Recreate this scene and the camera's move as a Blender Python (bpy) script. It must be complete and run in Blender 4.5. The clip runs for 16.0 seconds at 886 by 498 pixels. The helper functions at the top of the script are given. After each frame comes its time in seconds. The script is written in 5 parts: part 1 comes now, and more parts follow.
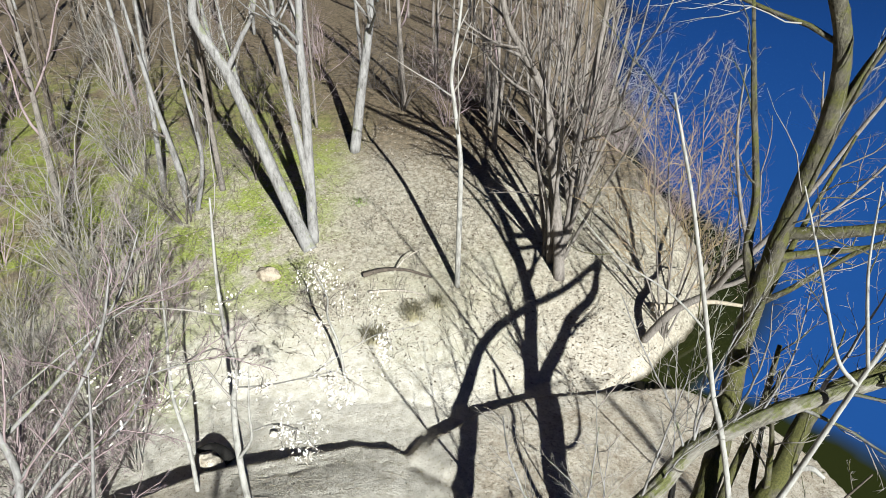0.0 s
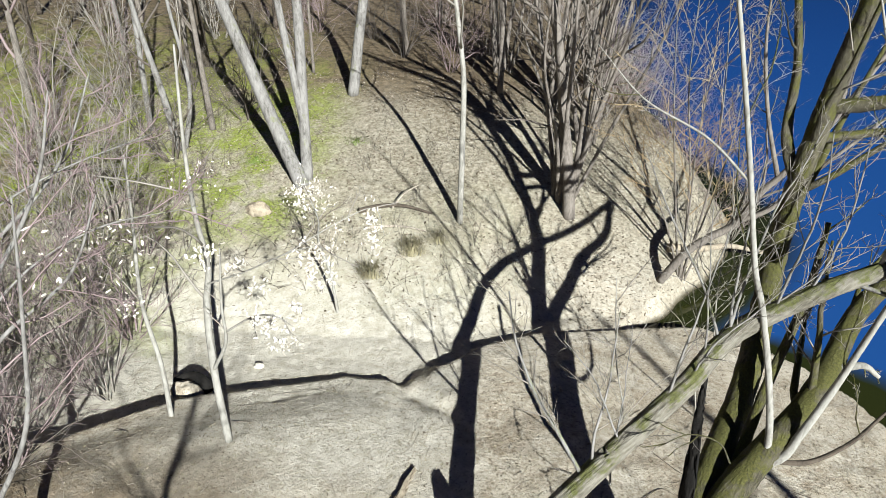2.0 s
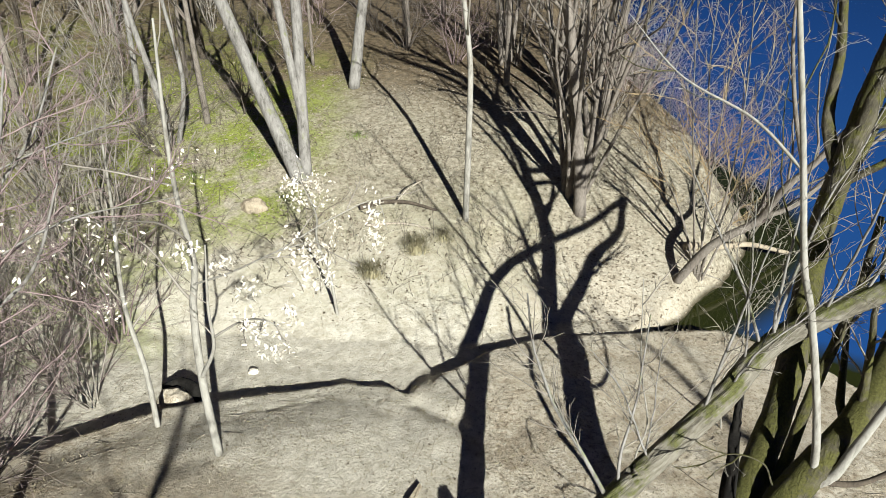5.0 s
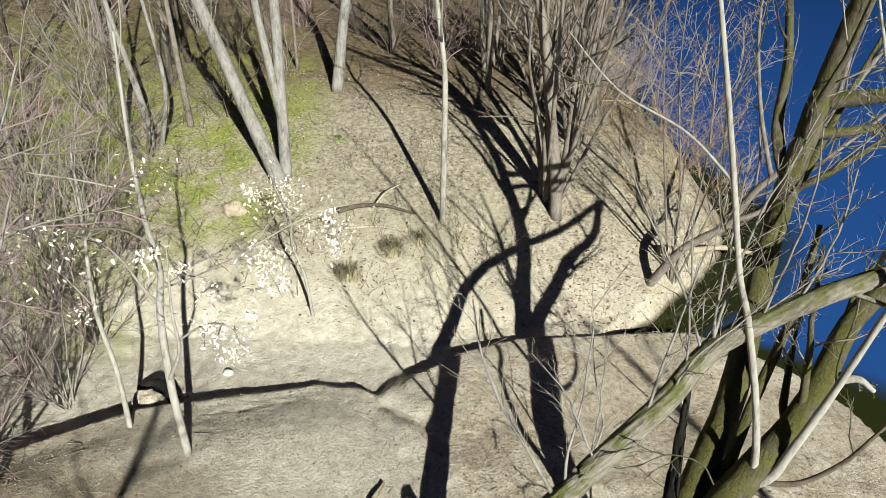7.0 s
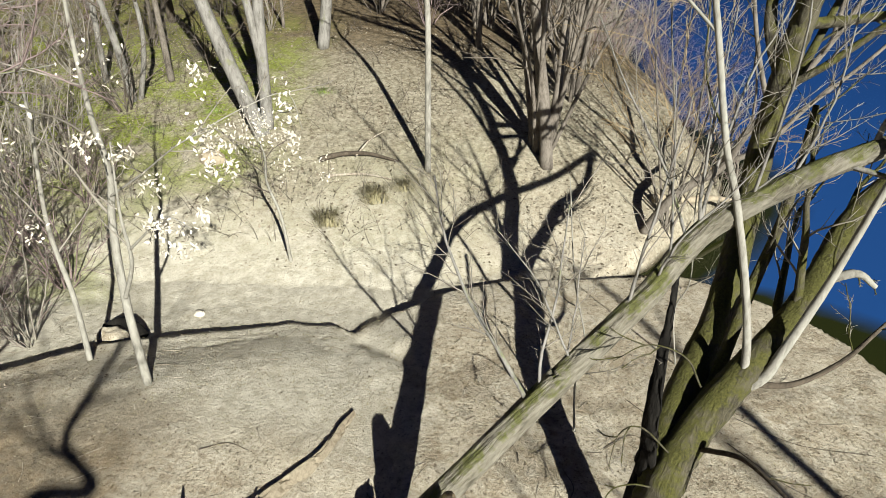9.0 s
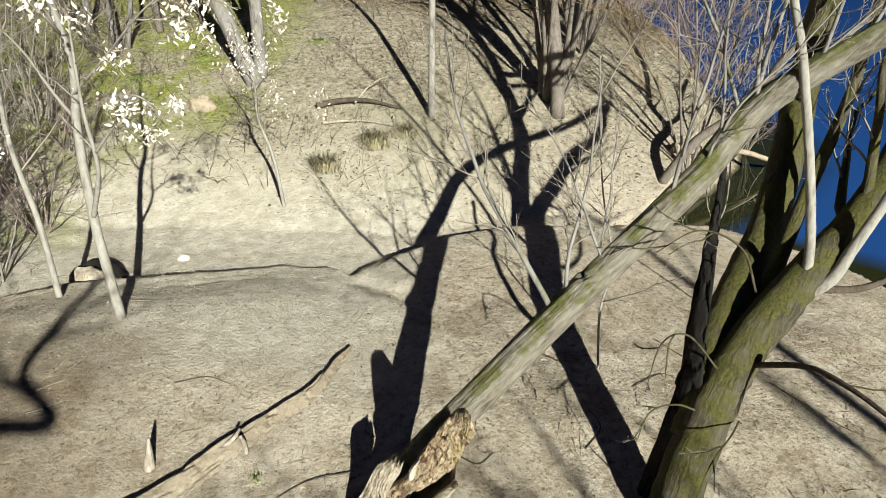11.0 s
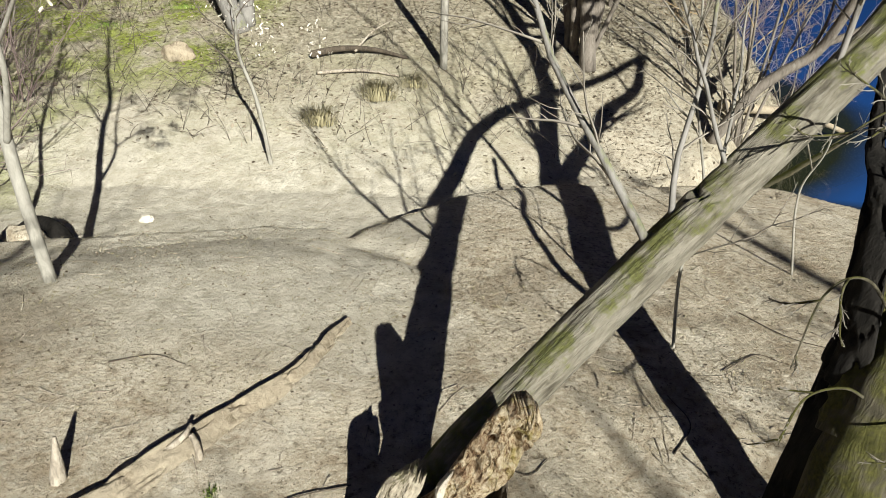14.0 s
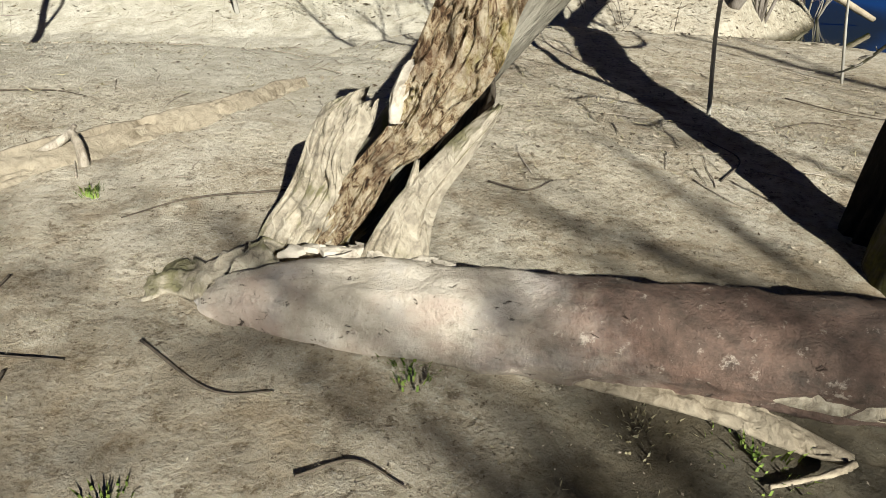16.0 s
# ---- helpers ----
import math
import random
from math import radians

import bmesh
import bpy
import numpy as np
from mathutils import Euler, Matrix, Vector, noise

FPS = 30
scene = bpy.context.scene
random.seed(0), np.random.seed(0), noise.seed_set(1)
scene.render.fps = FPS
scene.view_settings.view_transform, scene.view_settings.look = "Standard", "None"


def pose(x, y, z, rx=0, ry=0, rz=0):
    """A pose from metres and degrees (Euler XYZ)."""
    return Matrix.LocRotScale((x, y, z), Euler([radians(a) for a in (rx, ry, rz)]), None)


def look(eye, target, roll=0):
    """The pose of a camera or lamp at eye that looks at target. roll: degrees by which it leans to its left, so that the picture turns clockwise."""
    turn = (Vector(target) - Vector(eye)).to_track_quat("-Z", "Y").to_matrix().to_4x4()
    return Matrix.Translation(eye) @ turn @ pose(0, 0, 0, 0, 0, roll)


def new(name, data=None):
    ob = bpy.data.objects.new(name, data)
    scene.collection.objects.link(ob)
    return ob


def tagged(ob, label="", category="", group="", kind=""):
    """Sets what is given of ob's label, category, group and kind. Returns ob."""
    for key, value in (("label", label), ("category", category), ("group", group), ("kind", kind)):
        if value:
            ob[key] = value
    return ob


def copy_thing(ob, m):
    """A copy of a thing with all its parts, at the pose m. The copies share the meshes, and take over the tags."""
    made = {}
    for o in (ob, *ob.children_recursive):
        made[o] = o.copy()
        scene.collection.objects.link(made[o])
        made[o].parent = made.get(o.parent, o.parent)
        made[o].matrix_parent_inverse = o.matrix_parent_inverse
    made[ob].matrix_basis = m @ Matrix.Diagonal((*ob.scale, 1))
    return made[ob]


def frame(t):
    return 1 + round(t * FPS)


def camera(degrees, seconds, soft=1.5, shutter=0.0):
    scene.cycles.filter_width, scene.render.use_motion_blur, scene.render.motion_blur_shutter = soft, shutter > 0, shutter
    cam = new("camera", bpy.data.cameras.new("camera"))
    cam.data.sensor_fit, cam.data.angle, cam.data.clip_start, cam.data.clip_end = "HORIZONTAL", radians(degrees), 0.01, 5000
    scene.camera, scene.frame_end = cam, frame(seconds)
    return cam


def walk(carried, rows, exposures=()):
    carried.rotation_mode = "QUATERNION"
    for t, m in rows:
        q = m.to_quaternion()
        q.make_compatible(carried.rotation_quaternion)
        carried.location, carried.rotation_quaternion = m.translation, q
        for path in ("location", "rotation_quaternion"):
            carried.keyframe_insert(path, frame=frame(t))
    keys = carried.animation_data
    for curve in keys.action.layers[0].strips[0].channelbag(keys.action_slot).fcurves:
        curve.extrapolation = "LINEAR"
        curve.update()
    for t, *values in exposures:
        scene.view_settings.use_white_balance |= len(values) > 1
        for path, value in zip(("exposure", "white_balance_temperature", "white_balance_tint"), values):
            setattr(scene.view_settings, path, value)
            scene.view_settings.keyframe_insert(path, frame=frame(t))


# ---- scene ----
cam = camera(71.0, 16.0, soft=0.85)
PATH = [
    (0, (0.091, -0.142, 9.426), (0.041, 1.629, 8.499), 0.8),
    (0.5, (0.196, -0.063, 8.931), (0.134, 1.708, 8.003), 0.5),
    (1, (0.199, -0.068, 8.364), (0.138, 1.707, 7.445), 0.9),
    (1.5, (0.194, -0.059, 7.906), (0.132, 1.717, 6.988), 0.9),
    (2, (0.196, 0.042, 7.435), (0.13, 1.817, 6.515), 0.9),
    (2.5, (0.165, 0.357, 7.136), (0.1, 2.132, 6.218), 0.9),
    (3, (0.111, 0.553, 7.056), (0.045, 2.329, 6.138), 0.9),
    (3.5, (0.093, 0.64, 7.03), (0.024, 2.415, 6.11), 0.8),
    (4, (0.077, 0.693, 7.032), (0.007, 2.468, 6.111), 0.8),
    (6.5, (0.304, 0.591, 7.203), (0.232, 2.366, 6.283), 0.8),
    (7, (0.59, 0.551, 7.243), (0.525, 2.325, 6.321), 1.0),
    (7.5, (0.772, 0.512, 6.941), (0.701, 2.287, 6.024), 0.9),
    (8, (0.894, 0.493, 6.334), (0.822, 2.269, 5.417), 0.8),
    (8.5, (0.985, 0.513, 6.041), (0.91, 2.285, 5.118), 0.6),
    (9, (1.022, 0.498, 5.96), (0.945, 2.272, 5.039), 0.6),
    (9.5, (1.031, 0.501, 5.573), (0.954, 2.274, 4.652), 0.6),
    (10, (1.021, 0.515, 5.194), (0.942, 2.289, 4.273), 0.5),
    (12.5, (0.73, 1.701, 4.306), (0.65, 3.475, 3.387), 0.7),
    (13, (0.669, 1.93, 4.313), (0.589, 3.705, 3.396), 0.7),
    (13.5, (0.625, 2.053, 3.976), (0.548, 3.829, 3.059), 0.8),
    (14, (0.624, 2.152, 3.327), (0.547, 3.927, 2.409), 0.8),
    (14.5, (0.598, 2.232, 2.759), (0.519, 4.005, 1.835), 0.6),
    (15, (0.639, 2.285, 2.188), (0.557, 4.055, 1.26), 0.6),
    (15.5, (0.727, 2.297, 1.656), (0.644, 4.064, 0.722), 0.6),
    (16, (0.809, 2.299, 1.168), (0.727, 4.067, 0.236), 0.6),
]
walk(cam, [(t, look(eye, target, roll)) for t, eye, target, roll in PATH],
     exposures=[(0, 1.14, 5720, 10), (4, 1.0, 5990, 9), (8, 0.9, 6310, 8), (12.5, 0.87, 6390, 8), (14.5, 0.87, 6340, 9), (16, 0.96, 6340, 9)])

# ---- light ----
SHADE = Vector((-0.87, 1.95, -1.0))                     # the way the sunlight travels
world = bpy.data.worlds.new("sky")
scene.world = world
world.use_nodes = True
sky = world.node_tree.nodes.new("ShaderNodeTexSky")
sky.sky_type = "NISHITA"
sky.sun_disc = False
sky.sun_elevation = math.atan2(1.0, math.hypot(0.87, 1.95))
sky.sun_rotation = math.atan2(0.87, -1.95)
sky.air_density, sky.dust_density, sky.ozone_density = 1.0, 0.0, 6.0
deep = world.node_tree.nodes.new("ShaderNodeMix")
deep.data_type, deep.blend_type = "RGBA", "MULTIPLY"
deep.inputs[0].default_value, deep.inputs[7].default_value = 1.0, (0.28, 0.62, 1.9, 1.0)
world.node_tree.links.new(sky.outputs[0], deep.inputs[6])
world.node_tree.links.new(deep.outputs[2], world.node_tree.nodes["Background"].inputs[0])
world.node_tree.nodes["Background"].inputs[1].default_value = 0.0036
sun_data = bpy.data.lights.new("sun", "SUN")
sun_data.energy, sun_data.angle, sun_data.color = 5.0, radians(0.53), (1.0, 0.965, 0.90)
sun = new("sun", sun_data)
sun.rotation_mode = "QUATERNION"
sun.rotation_quaternion = SHADE.to_track_quat("-Z", "Y")


# ---- materials ----
class Nodes:
    """A small builder of one node material."""

    def __init__(self, name):
        self.m = bpy.data.materials.new(name)
        self.m.use_nodes = True
        self.t = self.m.node_tree
        self.b = self.t.nodes["Principled BSDF"]
        self.coord = self.t.nodes.new("ShaderNodeTexCoord").outputs["Object"]
        self.put("Specular IOR Level", 0.2)

    def put(self, socket, value):
        sock = self.b.inputs[socket]
        if hasattr(value, "is_linked"):
            self.t.links.new(value, sock)
        else:
            sock.default_value = value
        return self

    def attr(self, name):
        n = self.t.nodes.new("ShaderNodeAttribute")
        n.attribute_name = name
        return n.outputs["Fac"]

    def stretch(self, scale, coord=None):
        n = self.t.nodes.new("ShaderNodeMapping")
        n.inputs["Scale"].default_value = scale
        self.t.links.new(coord or self.coord, n.inputs[0])
        return n.outputs[0]

    def noise(self, scale, detail=4.0, rough=0.55, coord=None, twist=0.0):
        n = self.t.nodes.new("ShaderNodeTexNoise")
        n.inputs["Scale"].default_value = scale
        n.inputs["Detail"].default_value = detail
        n.inputs["Roughness"].default_value = rough
        n.inputs["Distortion"].default_value = twist
        self.t.links.new(coord or self.coord, n.inputs["Vector"])
        return n.outputs["Fac"]

    def warp(self, amount):
        """The place, shaken by noise."""
        n = self.t.nodes.new("ShaderNodeTexNoise")
        n.inputs["Scale"].default_value = 7.0
        n.inputs["Detail"].default_value = 4.0
        self.t.links.new(self.coord, n.inputs["Vector"])
        m = self.t.nodes.new("ShaderNodeVectorMath")
        m.operation = "MULTIPLY_ADD"
        self.t.links.new(n.outputs["Color"], m.inputs[0])
        m.inputs[1].default_value = (amount, amount, amount)
        self.t.links.new(self.coord, m.inputs[2])
        return m.outputs[0]

    def cells(self, scale, coord=None, feature="F1"):
        n = self.t.nodes.new("ShaderNodeTexVoronoi")
        n.feature = feature
        n.inputs["Scale"].default_value = scale
        self.t.links.new(coord or self.coord, n.inputs["Vector"])
        return n.outputs["Distance"]

    def ramp(self, fac, *stops):
        n = self.t.nodes.new("ShaderNodeValToRGB")
        e = n.color_ramp.elements
        while len(e) < len(stops):
            e.new(0.5)
        for k, (at, c) in enumerate(stops):
            e[k].position = at
            e[k].color = (*c, 1) if isinstance(c, tuple) else (c, c, c, 1)
        self.t.links.new(fac, n.inputs[0])
        return n.outputs[0]

    def mix(self, fac, a, b, how="MIX"):
        n = self.t.nodes.new("ShaderNodeMix")
        n.data_type, n.blend_type = "RGBA", how
        for sock, v in ((n.inputs[0], fac), (n.inputs[6], a), (n.inputs[7], b)):
            if hasattr(v, "is_linked"):
                self.t.links.new(v, sock)
            elif isinstance(v, tuple):
                sock.default_value = (*v, 1)
            else:
                sock.default_value = v
        return n.outputs[2]

    def math(self, how, a, b):
        n = self.t.nodes.new("ShaderNodeMath")
        n.operation, n.use_clamp = how, False
        for sock, v in ((n.inputs[0], a), (n.inputs[1], b)):
            if hasattr(v, "is_linked"):
                self.t.links.new(v, sock)
            else:
                sock.default_value = v
        return n.outputs[0]

    def upward(self):
        g = self.t.nodes.new("ShaderNodeNewGeometry")
        x = self.t.nodes.new("ShaderNodeSeparateXYZ")
        self.t.links.new(g.outputs["Normal"], x.inputs[0])
        return x.outputs["Z"]

    def island(self):
        return self.t.nodes.new("ShaderNodeNewGeometry").outputs["Random Per Island"]

    def bump(self, height, strength, distance):
        n = self.t.nodes.new("ShaderNodeBump")
        n.inputs["Strength"].default_value = strength
        n.inputs["Distance"].default_value = distance
        self.t.links.new(height, n.inputs["Height"])
        return self.put("Normal", n.outputs[0])


def bark(name, dark, mid, light, moss=None, moss_from=0.55, scale=1.0, relief=0.02, lean=None, even=False):
    """Furrowed bark with pale plates and, where given, moss on what faces up."""
    n = Nodes(name)
    way = None
    if lean:
        turned = n.t.nodes.new("ShaderNodeMapping")
        turned.inputs["Rotation"].default_value = Vector(lean).rotation_difference(Vector((0, 0, 1))).to_euler()
        n.t.links.new(n.coord, turned.inputs[0])
        way = turned.outputs[0]
    long = 20 if even else 5.5 if lean else 7
    furrow = n.noise(1.0, 7, 0.68, n.stretch((26 * scale, 26 * scale, long * scale), way), 0.5)
    blotch = n.noise(3.2 * scale, 5, 0.6)
    c = n.ramp(furrow, (0.30, dark), (0.50, mid), (0.72, light))
    c = n.mix(n.ramp(blotch, (0.40, 0.0), (0.66, 0.55)), c, light)
    if moss:
        patch = n.math("ADD", n.noise(5.0 * scale, 6, 0.65), n.math("MULTIPLY", n.upward(), 0.22))
        green = n.ramp(n.noise(40 * scale, 4), (0.3, tuple(0.45 * v for v in moss)), (0.7, moss))
        c = n.mix(n.ramp(patch, (moss_from, 0.0), (moss_from + 0.14, 0.9)), c, green)
    n.put("Base Color", c).put("Roughness", 0.9)
    return n.bump(furrow, 0.9, relief).m


def twig_mat(name, a, b):
    n = Nodes(name)
    n.put("Base Color", n.mix(n.noise(2.5, 3), a, b)).put("Roughness", 0.8)
    return n.m


def ground_mat():
    n = Nodes("trodden_sandy_soil")
    big, mid, fine = n.noise(0.35, 5, 0.6), n.noise(1.9, 7, 0.66), n.noise(13, 8, 0.75)
    grit, clump = n.noise(70, 5, 0.75), n.cells(26, None, "SMOOTH_F1")
    soil = n.ramp(mid, (0.32, (0.36, 0.305, 0.21)), (0.50, (0.50, 0.44, 0.32)), (0.70, (0.60, 0.545, 0.415)))
    soil = n.mix(n.ramp(big, (0.47, 0.0), (0.68, 0.35)), soil, (0.27, 0.21, 0.135))
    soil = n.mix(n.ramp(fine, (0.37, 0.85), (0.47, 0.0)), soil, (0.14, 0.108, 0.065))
    soil = n.mix(n.ramp(fine, (0.53, 0.0), (0.62, 0.8)), soil, (0.60, 0.55, 0.42))
    soil = n.mix(n.ramp(grit, (0.54, 0.0), (0.64, 0.7)), soil, (0.66, 0.615, 0.50))
    soil = n.mix(n.ramp(n.noise(1.15, 7, 0.7, None, 0.6), (0.50, 0.0), (0.62, 0.75)), soil, n.ramp(fine, (0.35, (0.40, 0.355, 0.26)), (0.6, (0.66, 0.615, 0.49))))
    soil = n.mix(n.ramp(n.noise(2.4, 7, 0.72, None, 0.8), (0.37, 0.6), (0.47, 0.0)), soil, (0.28, 0.22, 0.14))
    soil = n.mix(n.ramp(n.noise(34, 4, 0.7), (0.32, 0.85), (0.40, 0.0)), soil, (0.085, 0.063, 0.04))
    sand = n.ramp(n.noise(5.0, 7, 0.65), (0.35, (0.42, 0.385, 0.29)), (0.65, (0.625, 0.59, 0.475)))
    sand = n.mix(n.ramp(fine, (0.36, 0.45), (0.46, 0.0)), sand, (0.34, 0.30, 0.215))
    c = n.mix(n.attr("sand"), soil, sand)
    litter = n.ramp(n.noise(9, 8, 0.74), (0.36, (0.096, 0.081, 0.048)), (0.50, (0.266, 0.240, 0.167)), (0.62, (0.429, 0.400, 0.303)))
    c = n.mix(n.attr("litter"), c, litter)
    brown = n.ramp(n.noise(5.0, 8, 0.75), (0.36, (0.036, 0.024, 0.011)), (0.64, (0.208, 0.152, 0.084)))
    c = n.mix(n.attr("brown"), c, brown)
    patch = n.math("MULTIPLY", n.attr("moss"), n.ramp(n.noise(0.9, 7, 0.7), (0.40, 0.0), (0.56, 0.9)))
    green = n.ramp(n.noise(18, 6, 0.7), (0.3, (0.085, 0.10, 0.018)), (0.7, (0.33, 0.385, 0.06)))
    c = n.mix(patch, c, green)
    # dark colour of shore mud, also painting damp soil and shade before the log
    mud_and_shade = n.ramp(n.noise(7, 6, 0.7), (0.35, (0.026, 0.022, 0.013)), (0.7, (0.098, 0.083, 0.049)))
    c = n.mix(n.attr("mud_and_shade"), c, mud_and_shade)
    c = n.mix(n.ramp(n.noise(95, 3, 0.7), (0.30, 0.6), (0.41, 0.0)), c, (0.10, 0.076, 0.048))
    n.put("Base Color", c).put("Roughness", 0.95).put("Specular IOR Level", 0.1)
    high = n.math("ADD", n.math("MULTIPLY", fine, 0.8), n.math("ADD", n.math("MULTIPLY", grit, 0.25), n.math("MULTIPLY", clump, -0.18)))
    return n.bump(high, 1.0, 0.042).m


def water_mat():
    n = Nodes("dark_still_water")
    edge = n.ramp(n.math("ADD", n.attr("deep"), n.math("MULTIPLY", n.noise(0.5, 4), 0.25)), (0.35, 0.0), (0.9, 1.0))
    # greenish by the shore; offshore the sky's reflected blue is painted into the base colour
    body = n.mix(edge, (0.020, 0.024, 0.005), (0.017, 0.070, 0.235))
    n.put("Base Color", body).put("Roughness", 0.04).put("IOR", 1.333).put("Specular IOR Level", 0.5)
    return n.bump(n.noise(1.6, 3, 0.5, n.stretch((1.0, 0.35, 1.0))), 0.12, 0.05).m


def log_mat():
    n = Nodes("dusty_weathered_log")
    blot, mid, fine = n.noise(2.3, 6, 0.62, None, 0.4), n.noise(6.0, 8, 0.74), n.noise(38, 6, 0.75)
    c = n.ramp(mid, (0.30, (0.34, 0.295, 0.22)), (0.50, (0.50, 0.45, 0.355)), (0.70, (0.62, 0.57, 0.47)))
    c = n.mix(n.ramp(blot, (0.48, 0.0), (0.64, 0.6)), c, (0.42, 0.30, 0.235))
    c = n.mix(n.ramp(n.noise(3.1, 5, 0.6, n.stretch((1.0, 1.0, 1.3))), (0.52, 0.0), (0.66, 0.5)), c, (0.33, 0.32, 0.31))
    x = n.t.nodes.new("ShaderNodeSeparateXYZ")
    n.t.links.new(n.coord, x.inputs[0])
    # towards the right end: red-brown wood, darkened to paint the soft shade over it
    toward_end = n.math("ADD", n.math("MULTIPLY", x.outputs["X"], 0.5), n.math("MULTIPLY", n.noise(2.6, 6, 0.7), 0.7))
    red_shade = n.ramp(n.noise(11, 6, 0.7), (0.35, (0.045, 0.030, 0.022)), (0.65, (0.16, 0.098, 0.07)))
    c = n.mix(n.ramp(toward_end, (0.70, 0.0), (1.10, 0.92)), c, red_shade)
    c = n.mix(n.ramp(fine, (0.30, 0.5), (0.42, 0.0)), c, (0.12, 0.09, 0.06))
    rare = n.ramp(n.noise(1.0, 5, 0.75, n.stretch((17, 30, 30)), 0.8), (0.30, 1.0), (0.365, 0.0))
    c = n.mix(rare, c, (0.06, 0.042, 0.03))
    c = n.mix(n.ramp(n.noise(19, 5, 0.7), (0.60, 0.0), (0.70, 0.55)), c, (0.60, 0.53, 0.42))
    chink = n.t.nodes.new("ShaderNodeTexVoronoi")
    chink.feature = "DISTANCE_TO_EDGE"
    chink.inputs["Scale"].default_value = 9.0
    n.t.links.new(n.stretch((0.6, 1.0, 1.0), n.warp(0.12)), chink.inputs["Vector"])
    seam = n.math("MULTIPLY", n.ramp(chink.outputs["Distance"], (0.0, 1.0), (0.035, 0.0)), n.ramp(n.math("ADD", toward_end, n.math("MULTIPLY", n.noise(6, 3), 0.9)), (1.25, 0.0), (1.5, 0.9)))
    c = n.mix(seam, c, (0.03, 0.022, 0.016))
    n.put("Base Color", c).put("Roughness", 0.92)
    high = n.math("SUBTRACT", n.math("ADD", mid, n.math("MULTIPLY", fine, 0.45)), n.math("ADD", n.math("MULTIPLY", rare, 1.2), seam))
    return n.bump(high, 1.0, 0.03).m


def rot_mat():
    n = Nodes("split_rotten_heartwood")
    crumb = n.noise(1.0, 10, 0.78, n.stretch((24, 24, 15)), 0.8)
    c = n.ramp(crumb, (0.38, (0.025, 0.015, 0.008)), (0.44, (0.22, 0.13, 0.065)), (0.49, (0.52, 0.40, 0.235)), (0.60, (0.78, 0.68, 0.48)))
    c = n.mix(n.ramp(n.noise(5.0, 6, 0.7), (0.52, 0.0), (0.62, 0.6)), c, (0.19, 0.11, 0.06))
    c = n.mix(n.ramp(n.noise(6.0, 5, 0.6, n.stretch((1, 1, 0.4))), (0.57, 0.0), (0.66, 0.6)), c, (0.42, 0.36, 0.10))
    n.put("Base Color", c).put("Roughness", 0.95)
    return n.bump(crumb, 1.0, 0.06).m


def leaf_mat(name, a, b):
    n = Nodes(name)
    n.put("Base Color", n.mix(n.island(), a, b)).put("Roughness", 0.7)
    return n.m


